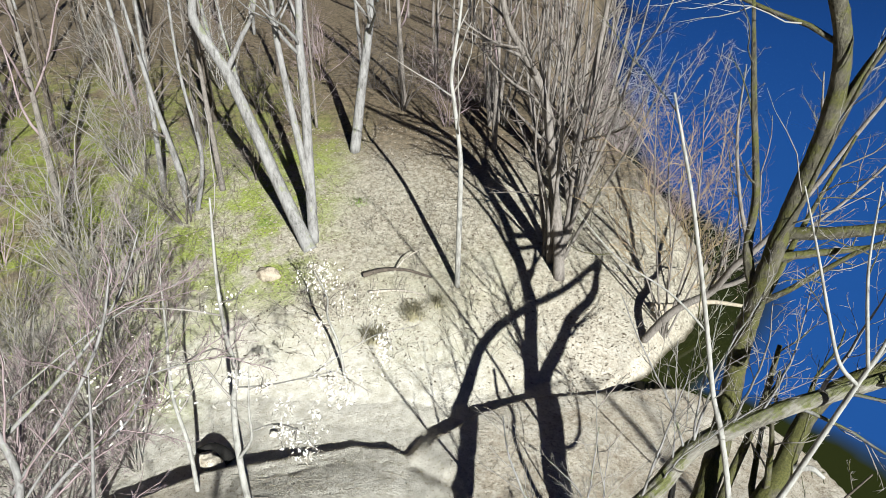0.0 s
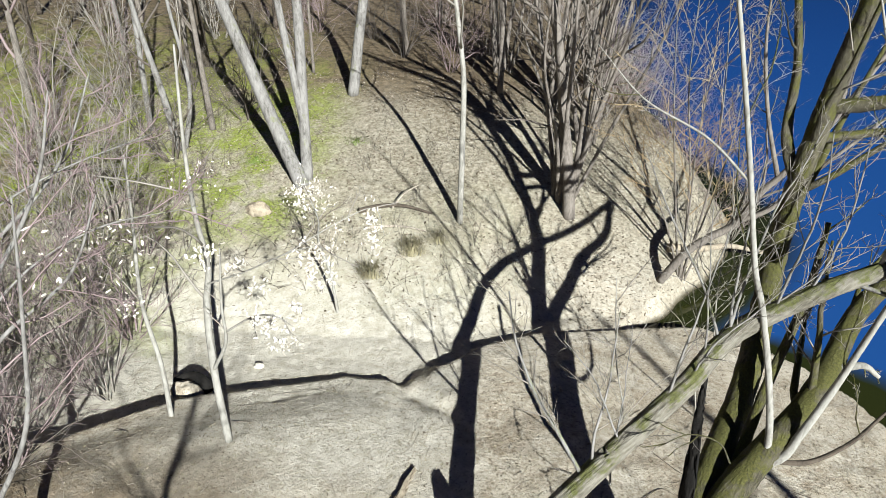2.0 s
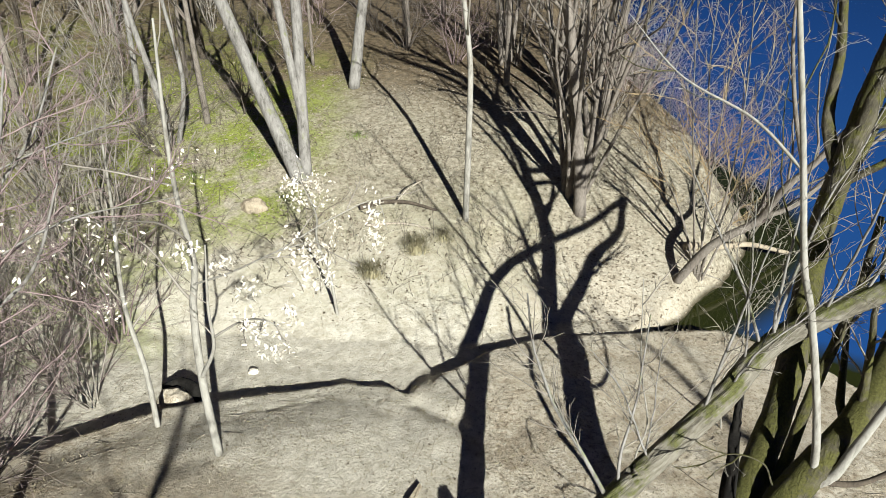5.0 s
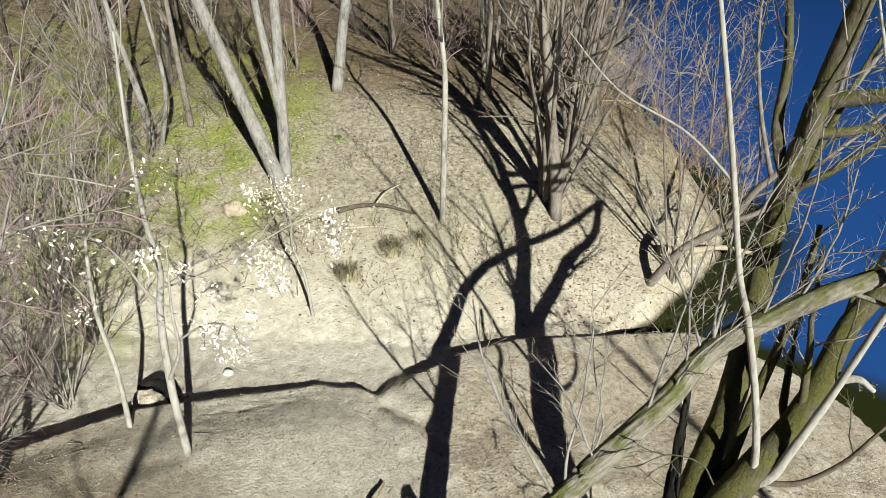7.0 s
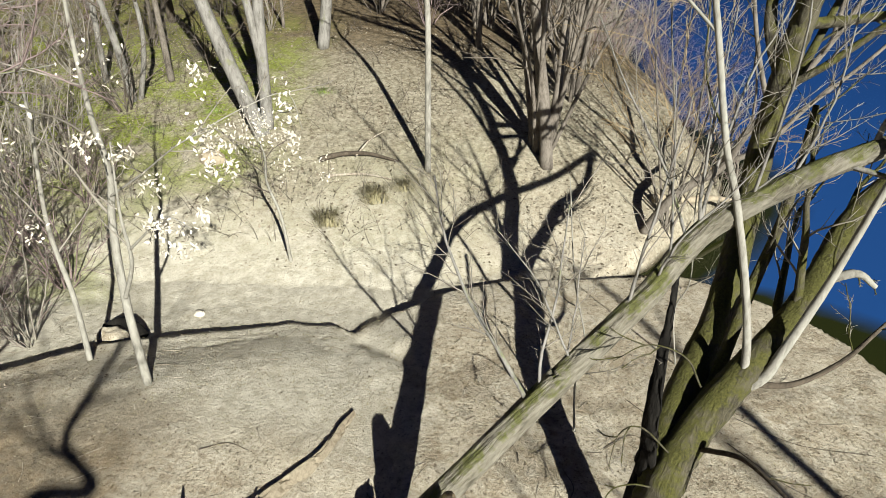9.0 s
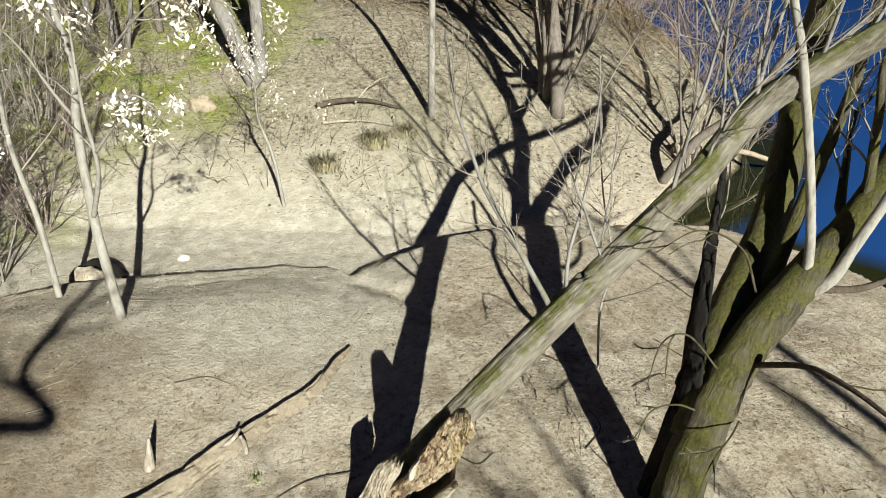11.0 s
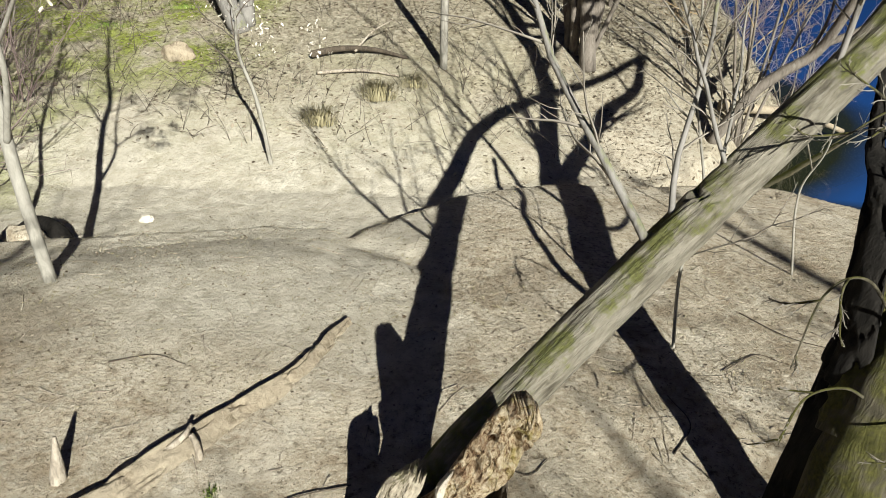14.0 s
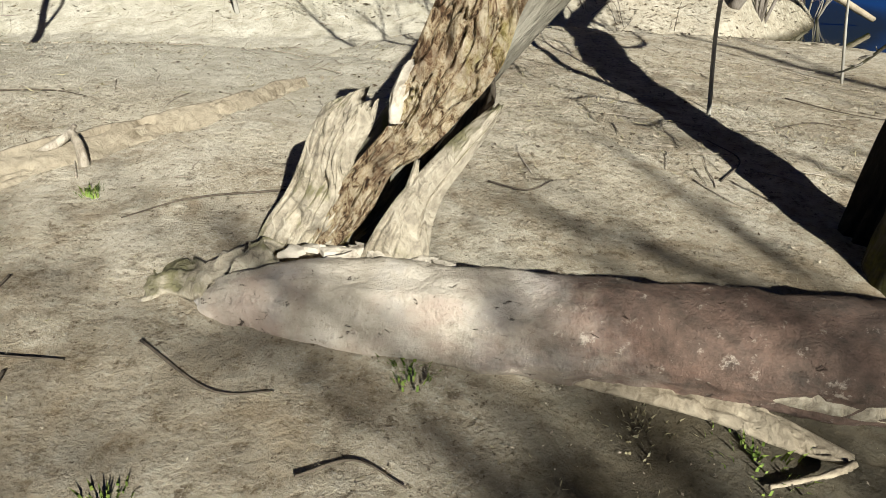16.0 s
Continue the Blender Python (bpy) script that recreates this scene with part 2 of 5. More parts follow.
MAT = dict(
    ground=ground_mat(), water=water_mat(), log=log_mat(), rot=rot_mat(),
    willow=bark("mossy_willow_bark", (0.043, 0.037, 0.026), (0.163, 0.148, 0.107), (0.318, 0.297, 0.232), (0.146, 0.155, 0.043), 0.58, relief=0.05, lean=(0.68, 0.24, 0.69)),
    moss=bark("green_mossy_bark", (0.011, 0.009, 0.006), (0.064, 0.057, 0.036), (0.158, 0.143, 0.094), (0.112, 0.111, 0.027), 0.50, relief=0.05, lean=(0.28, 0.34, 0.9)),
    # near-black bark colour that paints in shade
    charred=bark("shade_black_bark", (0.004, 0.004, 0.003), (0.011, 0.010, 0.008), (0.028, 0.025, 0.020), relief=0.03),
    pale=bark("pale_smooth_bark", (0.136, 0.124, 0.100), (0.264, 0.252, 0.208), (0.376, 0.364, 0.308), scale=0.7, relief=0.006),
    silver=bark("silvery_poplar_bark", (0.056, 0.051, 0.040), (0.176, 0.166, 0.144), (0.296, 0.284, 0.252), (0.192, 0.208, 0.080), 0.62, 0.6, 0.01),
    grey=bark("grey_brown_bark", (0.056, 0.046, 0.036), (0.143, 0.124, 0.098), (0.240, 0.214, 0.176), relief=0.012),
    dead=bark("dead_grey_wood", (0.10, 0.08, 0.055), (0.33, 0.285, 0.215), (0.55, 0.50, 0.40), scale=1.0, relief=0.03),
    soilwood=bark("soil_stained_wood", (0.13, 0.10, 0.065), (0.30, 0.25, 0.17), (0.42, 0.365, 0.26), scale=1.1, relief=0.012),
    prong=bark("grey_lichened_torn_wood", (0.06, 0.045, 0.03), (0.31, 0.27, 0.19), (0.50, 0.45, 0.345), (0.22, 0.205, 0.10), 0.60, scale=0.9, relief=0.03, even=True),
    clay=bark("earth_covered_wood", (0.11, 0.088, 0.055), (0.25, 0.21, 0.145), (0.36, 0.315, 0.225), scale=0.8, relief=0.02, even=True),
    bleached=bark("bleached_torn_wood", (0.14, 0.115, 0.08), (0.42, 0.375, 0.29), (0.56, 0.515, 0.42), scale=1.0, relief=0.015, even=True),
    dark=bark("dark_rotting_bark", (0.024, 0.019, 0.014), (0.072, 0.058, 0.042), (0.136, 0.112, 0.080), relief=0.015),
    twig=twig_mat("grey_twigs", (0.078, 0.064, 0.048), (0.187, 0.160, 0.129)),
    twig_pale=twig_mat("pale_twigs", (0.18, 0.16, 0.125), (0.34, 0.315, 0.26)),
    twig_red=twig_mat("purple_brown_twigs", (0.155, 0.112, 0.10), (0.34, 0.268, 0.25)),
    twig_bud=twig_mat("orange_budding_twigs", (0.304, 0.200, 0.096), (0.368, 0.304, 0.176)),
    leaf=leaf_mat("bleached_dry_leaves", (0.56, 0.51, 0.40), (0.78, 0.74, 0.62)),
    litter=leaf_mat("fallen_leaf_litter", (0.075, 0.053, 0.030), (0.420, 0.367, 0.270)),
    grass=leaf_mat("fresh_grass_blades", (0.096, 0.160, 0.024), (0.208, 0.264, 0.056)),
    straw=leaf_mat("dry_straw_grass", (0.247, 0.217, 0.112), (0.375, 0.338, 0.203)),
    stone=bark("grey_stone", (0.17, 0.16, 0.14), (0.30, 0.285, 0.25), (0.42, 0.40, 0.36), scale=0.5, relief=0.02),
)


# ---- the lie of the land ----
WATER = -0.60


def lattice(ix, iy, seed):
    v = np.sin(ix * 127.1 + iy * 311.7 + seed * 74.7) * 43758.5453
    return v - np.floor(v)


def bumps(x, y, seed=0, octaves=4):
    """Smooth noise between -1 and 1 on the plan."""
    total, amp = np.zeros_like(x), 0.5
    for k in range(octaves):
        ix, iy = np.floor(x), np.floor(y)
        fx, fy = x - ix, y - iy
        fx, fy = fx * fx * (3 - 2 * fx), fy * fy * (3 - 2 * fy)
        a, b = lattice(ix, iy, seed + k), lattice(ix + 1, iy, seed + k)
        c, d = lattice(ix, iy + 1, seed + k), lattice(ix + 1, iy + 1, seed + k)
        total = total + amp * (2 * ((a * (1 - fx) + b * fx) * (1 - fy) + (c * (1 - fx) + d * fx) * fy) - 1)
        x, y, amp = x * 2.03, y * 2.03, amp * 0.5
    return total


def step(a, b, v):
    u = np.clip((v - a) / (b - a), 0, 1)
    return u * u * (3 - 2 * u)


LIP = np.array([(-400, 5), (-30, 5.2), (-9, 6.3), (-6.2, 7.1), (-5.4, 7.7), (-4.7, 8.25), (-3.2, 8.75), (-1.95, 9.2), (-1.2, 9.12), (-0.8, 8.86), (-0.45, 9.0),
                (-0.25, 9.4), (0.6, 10.1), (1.4, 10.6), (2.05, 10.85), (2.6, 10.95), (3.6, 11.2), (4.6, 11.45), (5.6, 11.65), (400, 11.7)])
SHORE = np.array([(-400, 60), (-60, 16), (4, 9.2), (7, 8.3), (8.6, 7.9), (9.6, 7.65), (10.4, 7.15), (11.1, 6.4), (11.6, 5.6), (12.2, 4.0), (400, 4.0)])
SPIT = np.array([(11.4, 4.0), (11.9, 4.5), (12.5, 5.1), (13.2, 5.8), (14, 6.5), (15.6, 7.7), (17.7, 8.6), (20, 8.7), (26, 7.2), (31, 7.6), (60, 13), (120, 26), (400, 90)])


def lie(x, y):
    """Height of the land, and its masks, at plan points."""
    x, y = np.asarray(x, float), np.asarray(y, float)
    edge = np.minimum(np.interp(x, LIP[:, 0], LIP[:, 1]) - y, np.interp(y, SHORE[:, 0], SHORE[:, 1]) - x)
    edge = edge + 0.05 * bumps(x * 3.1, y * 3.1, 5, 3)
    near = 0.08 - 0.06 * np.clip(x, -9, 9) - 0.12 * np.clip(6 - y, 0, 2.2) + 0.05 * bumps(x * 0.5, y * 0.5, 11, 3)
    scar = np.abs((x + 0.8) * 0.59 + (y - 8.86) * 0.81)
    near = near - 0.10 * np.exp(-(scar / 0.16) ** 2) * step(-1.1, -0.6, x) * step(0.7, 0.0, x)
    near = near + 0.07 * np.exp(-(((x - 1.6) / 1.2) ** 2 + ((y - 9.6) / 1.0) ** 2))
    near = near - (0.16 + 0.12 * step(-0.9, -2.0, x)) * step(1.6, 0.0, edge) * step(0.5, -1.0, x)
    wet = np.interp(y, SHORE[:, 0], SHORE[:, 1]) - x
    near = np.minimum(near, WATER - 0.1 + 0.75 * np.sqrt(np.clip(wet + 0.35, 0, 9)) * 0.75)
    floor = -0.34 + 0.16 * step(9.0, 10.8, y) - 0.85 * step(2.6, 5.6, x) + 0.03 * bumps(x * 0.9, y * 0.9, 21, 3)
    start = 10.45 + 0.4 * np.clip(x, 0, 6)
    far = -0.25 + 4.75 * np.tanh(np.clip(y - start, 0, 400) * 0.40 / 4.75) + 0.06 * bumps(x * 0.6, y * 0.6, 31, 4) * step(0, 2, y - start)
    spit = WATER - 0.25 + 1.15 * (np.interp(y, SPIT[:, 0], SPIT[:, 1]) - x) + 0.3 * bumps(x * 0.8, y * 0.8, 41, 3)
    far = np.minimum(far, spit)
    far = np.where(x > 110, WATER + 0.08 * (x - 110), far)
    low = np.maximum(floor, far)
    ramp = 0.9 * np.exp(-(((x + 0.5) / 0.28) ** 2))
    on = step(-0.16 - ramp, 0.01, edge)
    z = low * (1 - on) + near * on
    z = z + 0.022 * bumps(x * 3.6, y * 3.6, 51, 4)
    sand = step(0.1, -0.3, edge) * (0.25 + 0.75 * step(15.0, 10.4, y + 1.1 * bumps(x * 0.7, y * 0.7, 8, 5))) * (0.45 + 0.55 * step(3.2, -1.2, x + 0.7 * bumps(x * 0.8, y * 0.8, 28)))
    sand = sand * step(17.5, 13.5, y)
    sand = np.maximum(sand, 0.95 * step(5.2, 7.4, y + 0.6 * bumps(x, y, 14)) * step(0.9, -0.3, x + 0.3 * bumps(x * 1.3, y * 1.3, 15)) * step(-5.6, -3.6, x) * step(-0.3, 0.1, edge))
    litter = step(11.0, 15.5, y + 0.9 * bumps(x * 0.6, y * 0.6, 9)) * 0.8
    moss = np.maximum(step(-2.6, -4.8, x) * step(12.0, 14.0, y) * step(24, 18, y), 0.12 * step(10.5, 12, y) * step(16, 14, y) * step(3, 1, x))
    moss = np.maximum(moss, 0.7 * step(-5.0, -7.0, x + 0.8 * bumps(x * 0.7, y * 0.7, 29)) * step(8.5, 10.5, y) * step(30, 20, y))
    # mud at the waterline; before the log, damp soil with painted shade
    mud_and_shade = np.maximum(step(WATER + 0.16, WATER + 0.02, z), 0.85 * step(4.1, 3.85, y + 0.35 * (x < 0.2) + 0.12 * bumps(x * 2, y * 2, 16)) * step(0.45, 1.3, x + 0.25 * bumps(x * 1.7, y * 1.7, 17)) * step(2.5, 3.3, y))
    groove = np.exp(-(((edge - 0.45 - 0.1 * bumps(x * 1.2, y * 1.2, 23)) / 0.04) ** 2)) + 0.6 * np.exp(-(((edge - 0.2 - 0.08 * bumps(x * 2, y * 2, 24)) / 0.03) ** 2))
    z = z - 0.022 * groove * step(-0.8, -1.4, x) * step(-4.2, -3.2, x) * step(-0.2, 0.15, bumps(x * 1.7, y * 0.5, 25))
    brown = 0.85 * np.maximum(step(17.0, 21, y + bumps(x * 0.4, y * 0.4, 18)), step(-9, -12, x) * step(8, 10, y))
    brown = np.maximum(brown, 0.6 * step(6.0, 4.6, y) * step(-0.1, 0.3, bumps(x * 1.1, y * 1.1, 26)))
    brown = np.maximum(brown, 0.75 * step(-1.4, -3.8, x + 0.8 * bumps(x, y, 27)) * step(7.9, 5.6, y + 0.4 * bumps(x * 1.5, y * 1.5, 30)))
    brown = np.maximum(brown, 0.55 * step(5.6, 4.6, y) * step(0.02, 0.3, bumps(x * 4.2, y * 4.2, 33, 5)))
    brown = np.maximum(brown, 0.35 * step(-0.2, 0.8, x) * step(5.0, 6.0, y) * step(10.0, 8.0, y) * step(0.12, 0.4, bumps(x * 1.6, y * 1.6, 34, 5)))
    return z, sand, litter, moss, mud_and_shade, brown


def ground_z(x, y):
    return float(lie(np.array([x]), np.array([y]))[0][0])


def axis_steps(lo, hi, fine, far_lo, far_hi):
    inner = np.arange(lo, hi, fine)
    left, right, s = [], [], fine
    v = lo
    while v > far_lo:
        s *= 1.22
        v -= s
        left.append(v)
    v, s = hi, fine
    while v < far_hi:
        right.append(v)
        s *= 1.22
        v += s
    return np.r_[left[::-1], inner, right, far_hi]


def mesh_object(name, verts, faces, material, parent=None, label="", smooth=True, kind=""):
    me = bpy.data.meshes.new(name)
    me.from_pydata(verts if isinstance(verts, list) else verts.tolist(), [], faces if isinstance(faces, list) else faces.tolist())
    for one in (material if isinstance(material, tuple) else (material,)):
        me.materials.append(MAT[one])
    if smooth:
        me.polygons.foreach_set("use_smooth", np.ones(len(me.polygons), bool))
    me.update()
    ob = new(name, me)
    if parent is not None:
        ob.parent = parent
    if label or kind:
        tagged(ob, label=label, kind=kind)
    return ob


def part(name, bm, material, parent, label=""):
    me = bpy.data.meshes.new(name)
    bm.to_mesh(me)
    bm.free()
    me.materials.append(MAT[material])
    ob = new(name, me)
    ob.parent = parent
    if label:
        ob["label"] = label
    return ob


def thing(name, label, category, at=(0, 0, 0), group="", kind=""):
    ob = new(name)
    ob.empty_display_size = 0.2
    ob.location = at
    return tagged(ob, label, category, group, kind)


def build_ground():
    xs, ys = axis_steps(-9.5, 9.5, 0.055, -420, 420), axis_steps(2.4, 19.0, 0.055, -420, 420)
    gx, gy = np.meshgrid(xs, ys)
    z, sand, litter, moss, mud_and_shade, brown = lie(gx.ravel(), gy.ravel())
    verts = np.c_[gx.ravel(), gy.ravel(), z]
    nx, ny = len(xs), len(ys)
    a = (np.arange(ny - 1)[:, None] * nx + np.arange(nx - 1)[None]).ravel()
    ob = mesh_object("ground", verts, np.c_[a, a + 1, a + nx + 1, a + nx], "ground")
    for key, v in (("sand", sand), ("litter", litter), ("moss", moss), ("mud_and_shade", mud_and_shade), ("brown", brown)):
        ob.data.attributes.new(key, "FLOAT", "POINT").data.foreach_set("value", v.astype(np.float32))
    tagged(ob, "trodden pale sandy soil with a dry channel and mossy bank", "ground", kind="structure")


def build_water():
    xs, ys = np.r_[np.arange(3.5, 24, 0.5), 30, 45, 80, 160, 420], np.r_[-420, -100, -30, np.arange(-8, 40, 0.5), 60, 100, 200, 420]
    gx, gy = np.meshgrid(xs, ys)
    nx, ny = len(xs), len(ys)
    k = (np.arange(ny - 1)[:, None] * nx + np.arange(nx - 1)[None]).ravel()
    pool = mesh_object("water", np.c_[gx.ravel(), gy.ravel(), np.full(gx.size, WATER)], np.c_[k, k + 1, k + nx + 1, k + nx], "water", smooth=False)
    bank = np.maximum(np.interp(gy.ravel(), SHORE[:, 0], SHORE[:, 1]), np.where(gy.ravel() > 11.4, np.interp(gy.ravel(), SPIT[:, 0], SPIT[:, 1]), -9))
    # mask by distance from the shore, where the painted sky blue sets in
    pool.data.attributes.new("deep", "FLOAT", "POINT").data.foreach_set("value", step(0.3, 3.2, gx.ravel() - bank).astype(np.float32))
    tagged(pool, "dark still river water reflecting a blue sky, with sky blue painted in offshore", "water", kind="structure")


build_ground()
build_water()


# ---- wood ----
def curve(points, count):
    """A smooth line through the points (Catmull-Rom), evenly stepped."""
    p = np.asarray(points, float)
    p = np.vstack([2 * p[0] - p[1], p, 2 * p[-1] - p[-2]])
    u = np.linspace(0, len(p) - 3 - 1e-6, count)
    k, f = np.floor(u).astype(int), (u - np.floor(u))[:, None]
    a, b, c, d = p[k], p[k + 1], p[k + 2], p[k + 3]
    return 0.5 * (2 * b + (c - a) * f + (2 * a - 5 * b + 4 * c - d) * f ** 2 + (3 * b - a - 3 * c + d) * f ** 3)


class Wood:
    """Tubes gathered into one mesh."""

    def __init__(self):
        self.v, self.f, self.n = [], [], 0

    def tube(self, pts, radii, sides, rough=0.0, rng=None):
        pts, radii = np.asarray(pts, float), np.asarray(radii, float)
        tan = np.gradient(pts, axis=0)
        tan /= np.linalg.norm(tan, axis=1)[:, None] + 1e-9
        ref = np.array([0.31, 0.95, 0.05]) if abs(tan[:, 2]).mean() > 0.5 else np.array([0.05, 0.1, 0.99])
        u = np.cross(tan, ref)
        u /= np.linalg.norm(u, axis=1)[:, None] + 1e-9
        w = np.cross(tan, u)
        ang = np.linspace(0, 2 * np.pi, sides, endpoint=False)
        rr = radii[:, None] * np.ones(sides)
        if rough:
            k = len(pts)
            lobes = sum(rng.normal(0, 0.5) * np.sin(m * ang[None] + rng.uniform(0, 6.3) + 1.5 * np.sin(np.linspace(0, 3 * m, k) + rng.uniform(0, 6))[:, None]) for m in (1, 2, 3))
            rr = rr * (1 + rough * lobes + rough * 0.5 * rng.normal(0, 1, (k, sides)))
        ring = pts[:, None] + rr[..., None] * (np.cos(ang)[None, :, None] * u[:, None] + np.sin(ang)[None, :, None] * w[:, None])
        k = len(pts)
        self.v.append(ring.reshape(-1, 3))
        i = (np.arange(k - 1)[:, None] * sides + np.arange(sides)[None]).ravel()
        j = (np.arange(k - 1)[:, None] * sides + (np.arange(sides)[None] + 1) % sides).ravel()
        self.f += (np.c_[i, j, j + sides, i + sides] + self.n).tolist()
        self.f.append([self.n + (k - 1) * sides + q for q in range(sides)])
        self.f.append([self.n + q for q in range(sides)][::-1])
        self.n += k * sides

    def cards(self, verts, quads):
        self.v.append(np.asarray(verts, float))
        self.f += (np.asarray(quads) + self.n).tolist()
        self.n += len(verts)

    def link(self, name, material, parent=None, label="", kind=""):
        if not self.v:
            return None
        return mesh_object(name, np.vstack(self.v), self.f, material, parent, label, kind=kind)


def unit(v):
    return v / (np.linalg.norm(v) + 1e-9)


def shoot(rng, start, way, length, r0, r1, wobble, lift, count):
    """One wandering shoot: its line and radii."""
    pts, d = [np.array(start, float)], unit(np.array(way, float))
    for k in range(count):
        d = unit(d + wobble * rng.normal(0, 1, 3) + np.array([0, 0, lift]))
        pts.append(pts[-1] + d * length / count)
    return np.array(pts), np.linspace(r0, r1, count + 1)


def sprout(rng, line, radii, spec, level, woods):
    """Children along a line, level by level, into woods[level]."""
    if level >= len(spec):
        return
    s = spec[level]
    length = np.linalg.norm(np.diff(line, axis=0), axis=1).sum()
    number = max(1, int(round(s["n"] * rng.uniform(0.8, 1.2))))
    for k in range(number):
        at = s["from"] + (1 - s["from"]) * (k + rng.uniform(0, 1)) / number
        pos = min(at, 0.985) * (len(line) - 1)
        i = int(pos)
        base = line[i] + (line[i + 1] - line[i]) * (pos - i)
        along = unit(line[i + 1] - line[i])
        side = unit(np.cross(along, rng.normal(0, 1, 3)))
        a = radians(s["angle"] * rng.uniform(0.7, 1.3))
        way = along * math.cos(a) + side * math.sin(a)
        size = length * s["len"] * rng.uniform(0.55, 1.15) * (1 - s.get("short", 0.5) * at)
        r = min(radii[i] * s["r"], radii[i] * 0.85)
        pts, rad = shoot(rng, base, way, size, max(r, s["min"]), max(r * 0.25, s["min"] * 0.6), s["wob"], s["lift"], s["seg"])
        if isinstance(woods[level], list):
            woods[level].append(Wood())
            woods[level][-1].tube(pts, rad, s["sides"])
        else:
            woods[level].tube(pts, rad, s["sides"])
        sprout(rng, pts, rad, spec, level + 1, woods)


FINE = [dict(n=9, **{"from": 0.3}, angle=42, len=0.42, r=0.5, min=0.008, wob=0.12, lift=0.05, seg=7, sides=5),
        dict(n=7, **{"from": 0.15}, angle=40, len=0.42, r=0.5, min=0.004, wob=0.14, lift=0.04, seg=5, sides=3),
        dict(n=5, **{"from": 0.1}, angle=38, len=0.42, r=0.6, min=0.0026, wob=0.15, lift=0.02, seg=3, sides=3)]


def grown():
    """Boughs each by itself, and all the twigs in one."""
    fine = Wood()
    return [[], fine, fine]


def link_grown(woods, parent, bough, fine, name="branch"):
    """Links what grown() has gathered."""
    return [w.link(name, bough, parent) for w in woods[0]] + [woods[1].link("fine_twig", fine, parent, kind="stuff")]


def spec_of(scale_n=(1, 1, 1), **over):
    out = []
    for s, k in zip(FINE, scale_n):
        d = dict(s)
        d["n"] = s["n"] * k
        d.update(over)
        out.append(d)
    return out


# ---- the leaning willow and its broken foot ----
def sheet(left, right, face, bulge, thick, crumb, seed, rows=80, cols=46, cross=14.0, along=7.0, pits=(), ragged=0.0):
    """A closed slab of torn wood between two drawn edges, its face broken up."""
    le, re_ = curve(left, rows), curve(right, rows)
    face = unit(np.array(face, float))
    q = np.linspace(-1, 1, cols)
    s = np.linspace(0, 1, rows)
    if ragged:
        cut = 1 - ragged * (0.5 + bumps(q * 5, q * 0 + seed, seed + 2, 4))
        s2 = s[:, None] * cut[None]
    else:
        s2 = s[:, None] * np.ones(cols)[None]
    pick = np.clip(s2, 0, 1) * (rows - 1)
    k = np.minimum(pick.astype(int), rows - 2)
    f = (pick - k)[..., None]
    l3 = le[k] * (1 - f) + le[k + 1] * f
    r3 = re_[k] * (1 - f) + re_[k + 1] * f
    h = ((q + 1) / 2)[None, :, None]
    mid = l3 * (1 - h) + r3 * h
    wide = np.linalg.norm(re_ - le, axis=1).mean()
    long = np.linalg.norm(np.diff((le + re_) / 2, axis=0), axis=1).sum()
    u, v = np.broadcast_to(q[None] * wide / 2, s2.shape), s2 * long
    rug = bumps(u * cross + 0.6 * np.sin(v * 9), v * along, seed, 5)
    flake = np.abs(bumps(u * cross * 0.6 + 7, v * along * 0.5, seed + 1, 4))
    out = bulge * (1 - q[None] ** 2) + crumb * (rug - 1.3 * np.exp(-(flake / 0.05) ** 2))
    for x, z, w, hh, deep in pits:
        out = out - deep * np.exp(-(((mid[..., 0] - x) / w) ** 2 + ((mid[..., 2] - z) / hh) ** 2))
    front = mid + np.maximum(out, -thick * 0.8)[..., None] * face
    back = mid - (thick * (1 - 0.75 * np.abs(q) ** 3))[None, :, None] * face
    ring = np.concatenate([front, back[:, ::-1]], 1)
    n = 2 * cols
    a = np.arange(rows - 1)[:, None] * n
    p, r = np.arange(n)[None], (np.arange(n)[None] + 1) % n
    quads = np.stack([a + p, a + r, a + n + r, a + n + p], -1).reshape(-1, 4)
    t = (rows - 1) * n + np.arange(cols - 1)
    o = (rows - 1) * n + 2 * cols - 1 - np.arange(cols - 1)
    lid = np.stack([t, t + 1, o - 1, o], -1)
    return ring.reshape(-1, 3), np.vstack([quads, lid]).tolist()


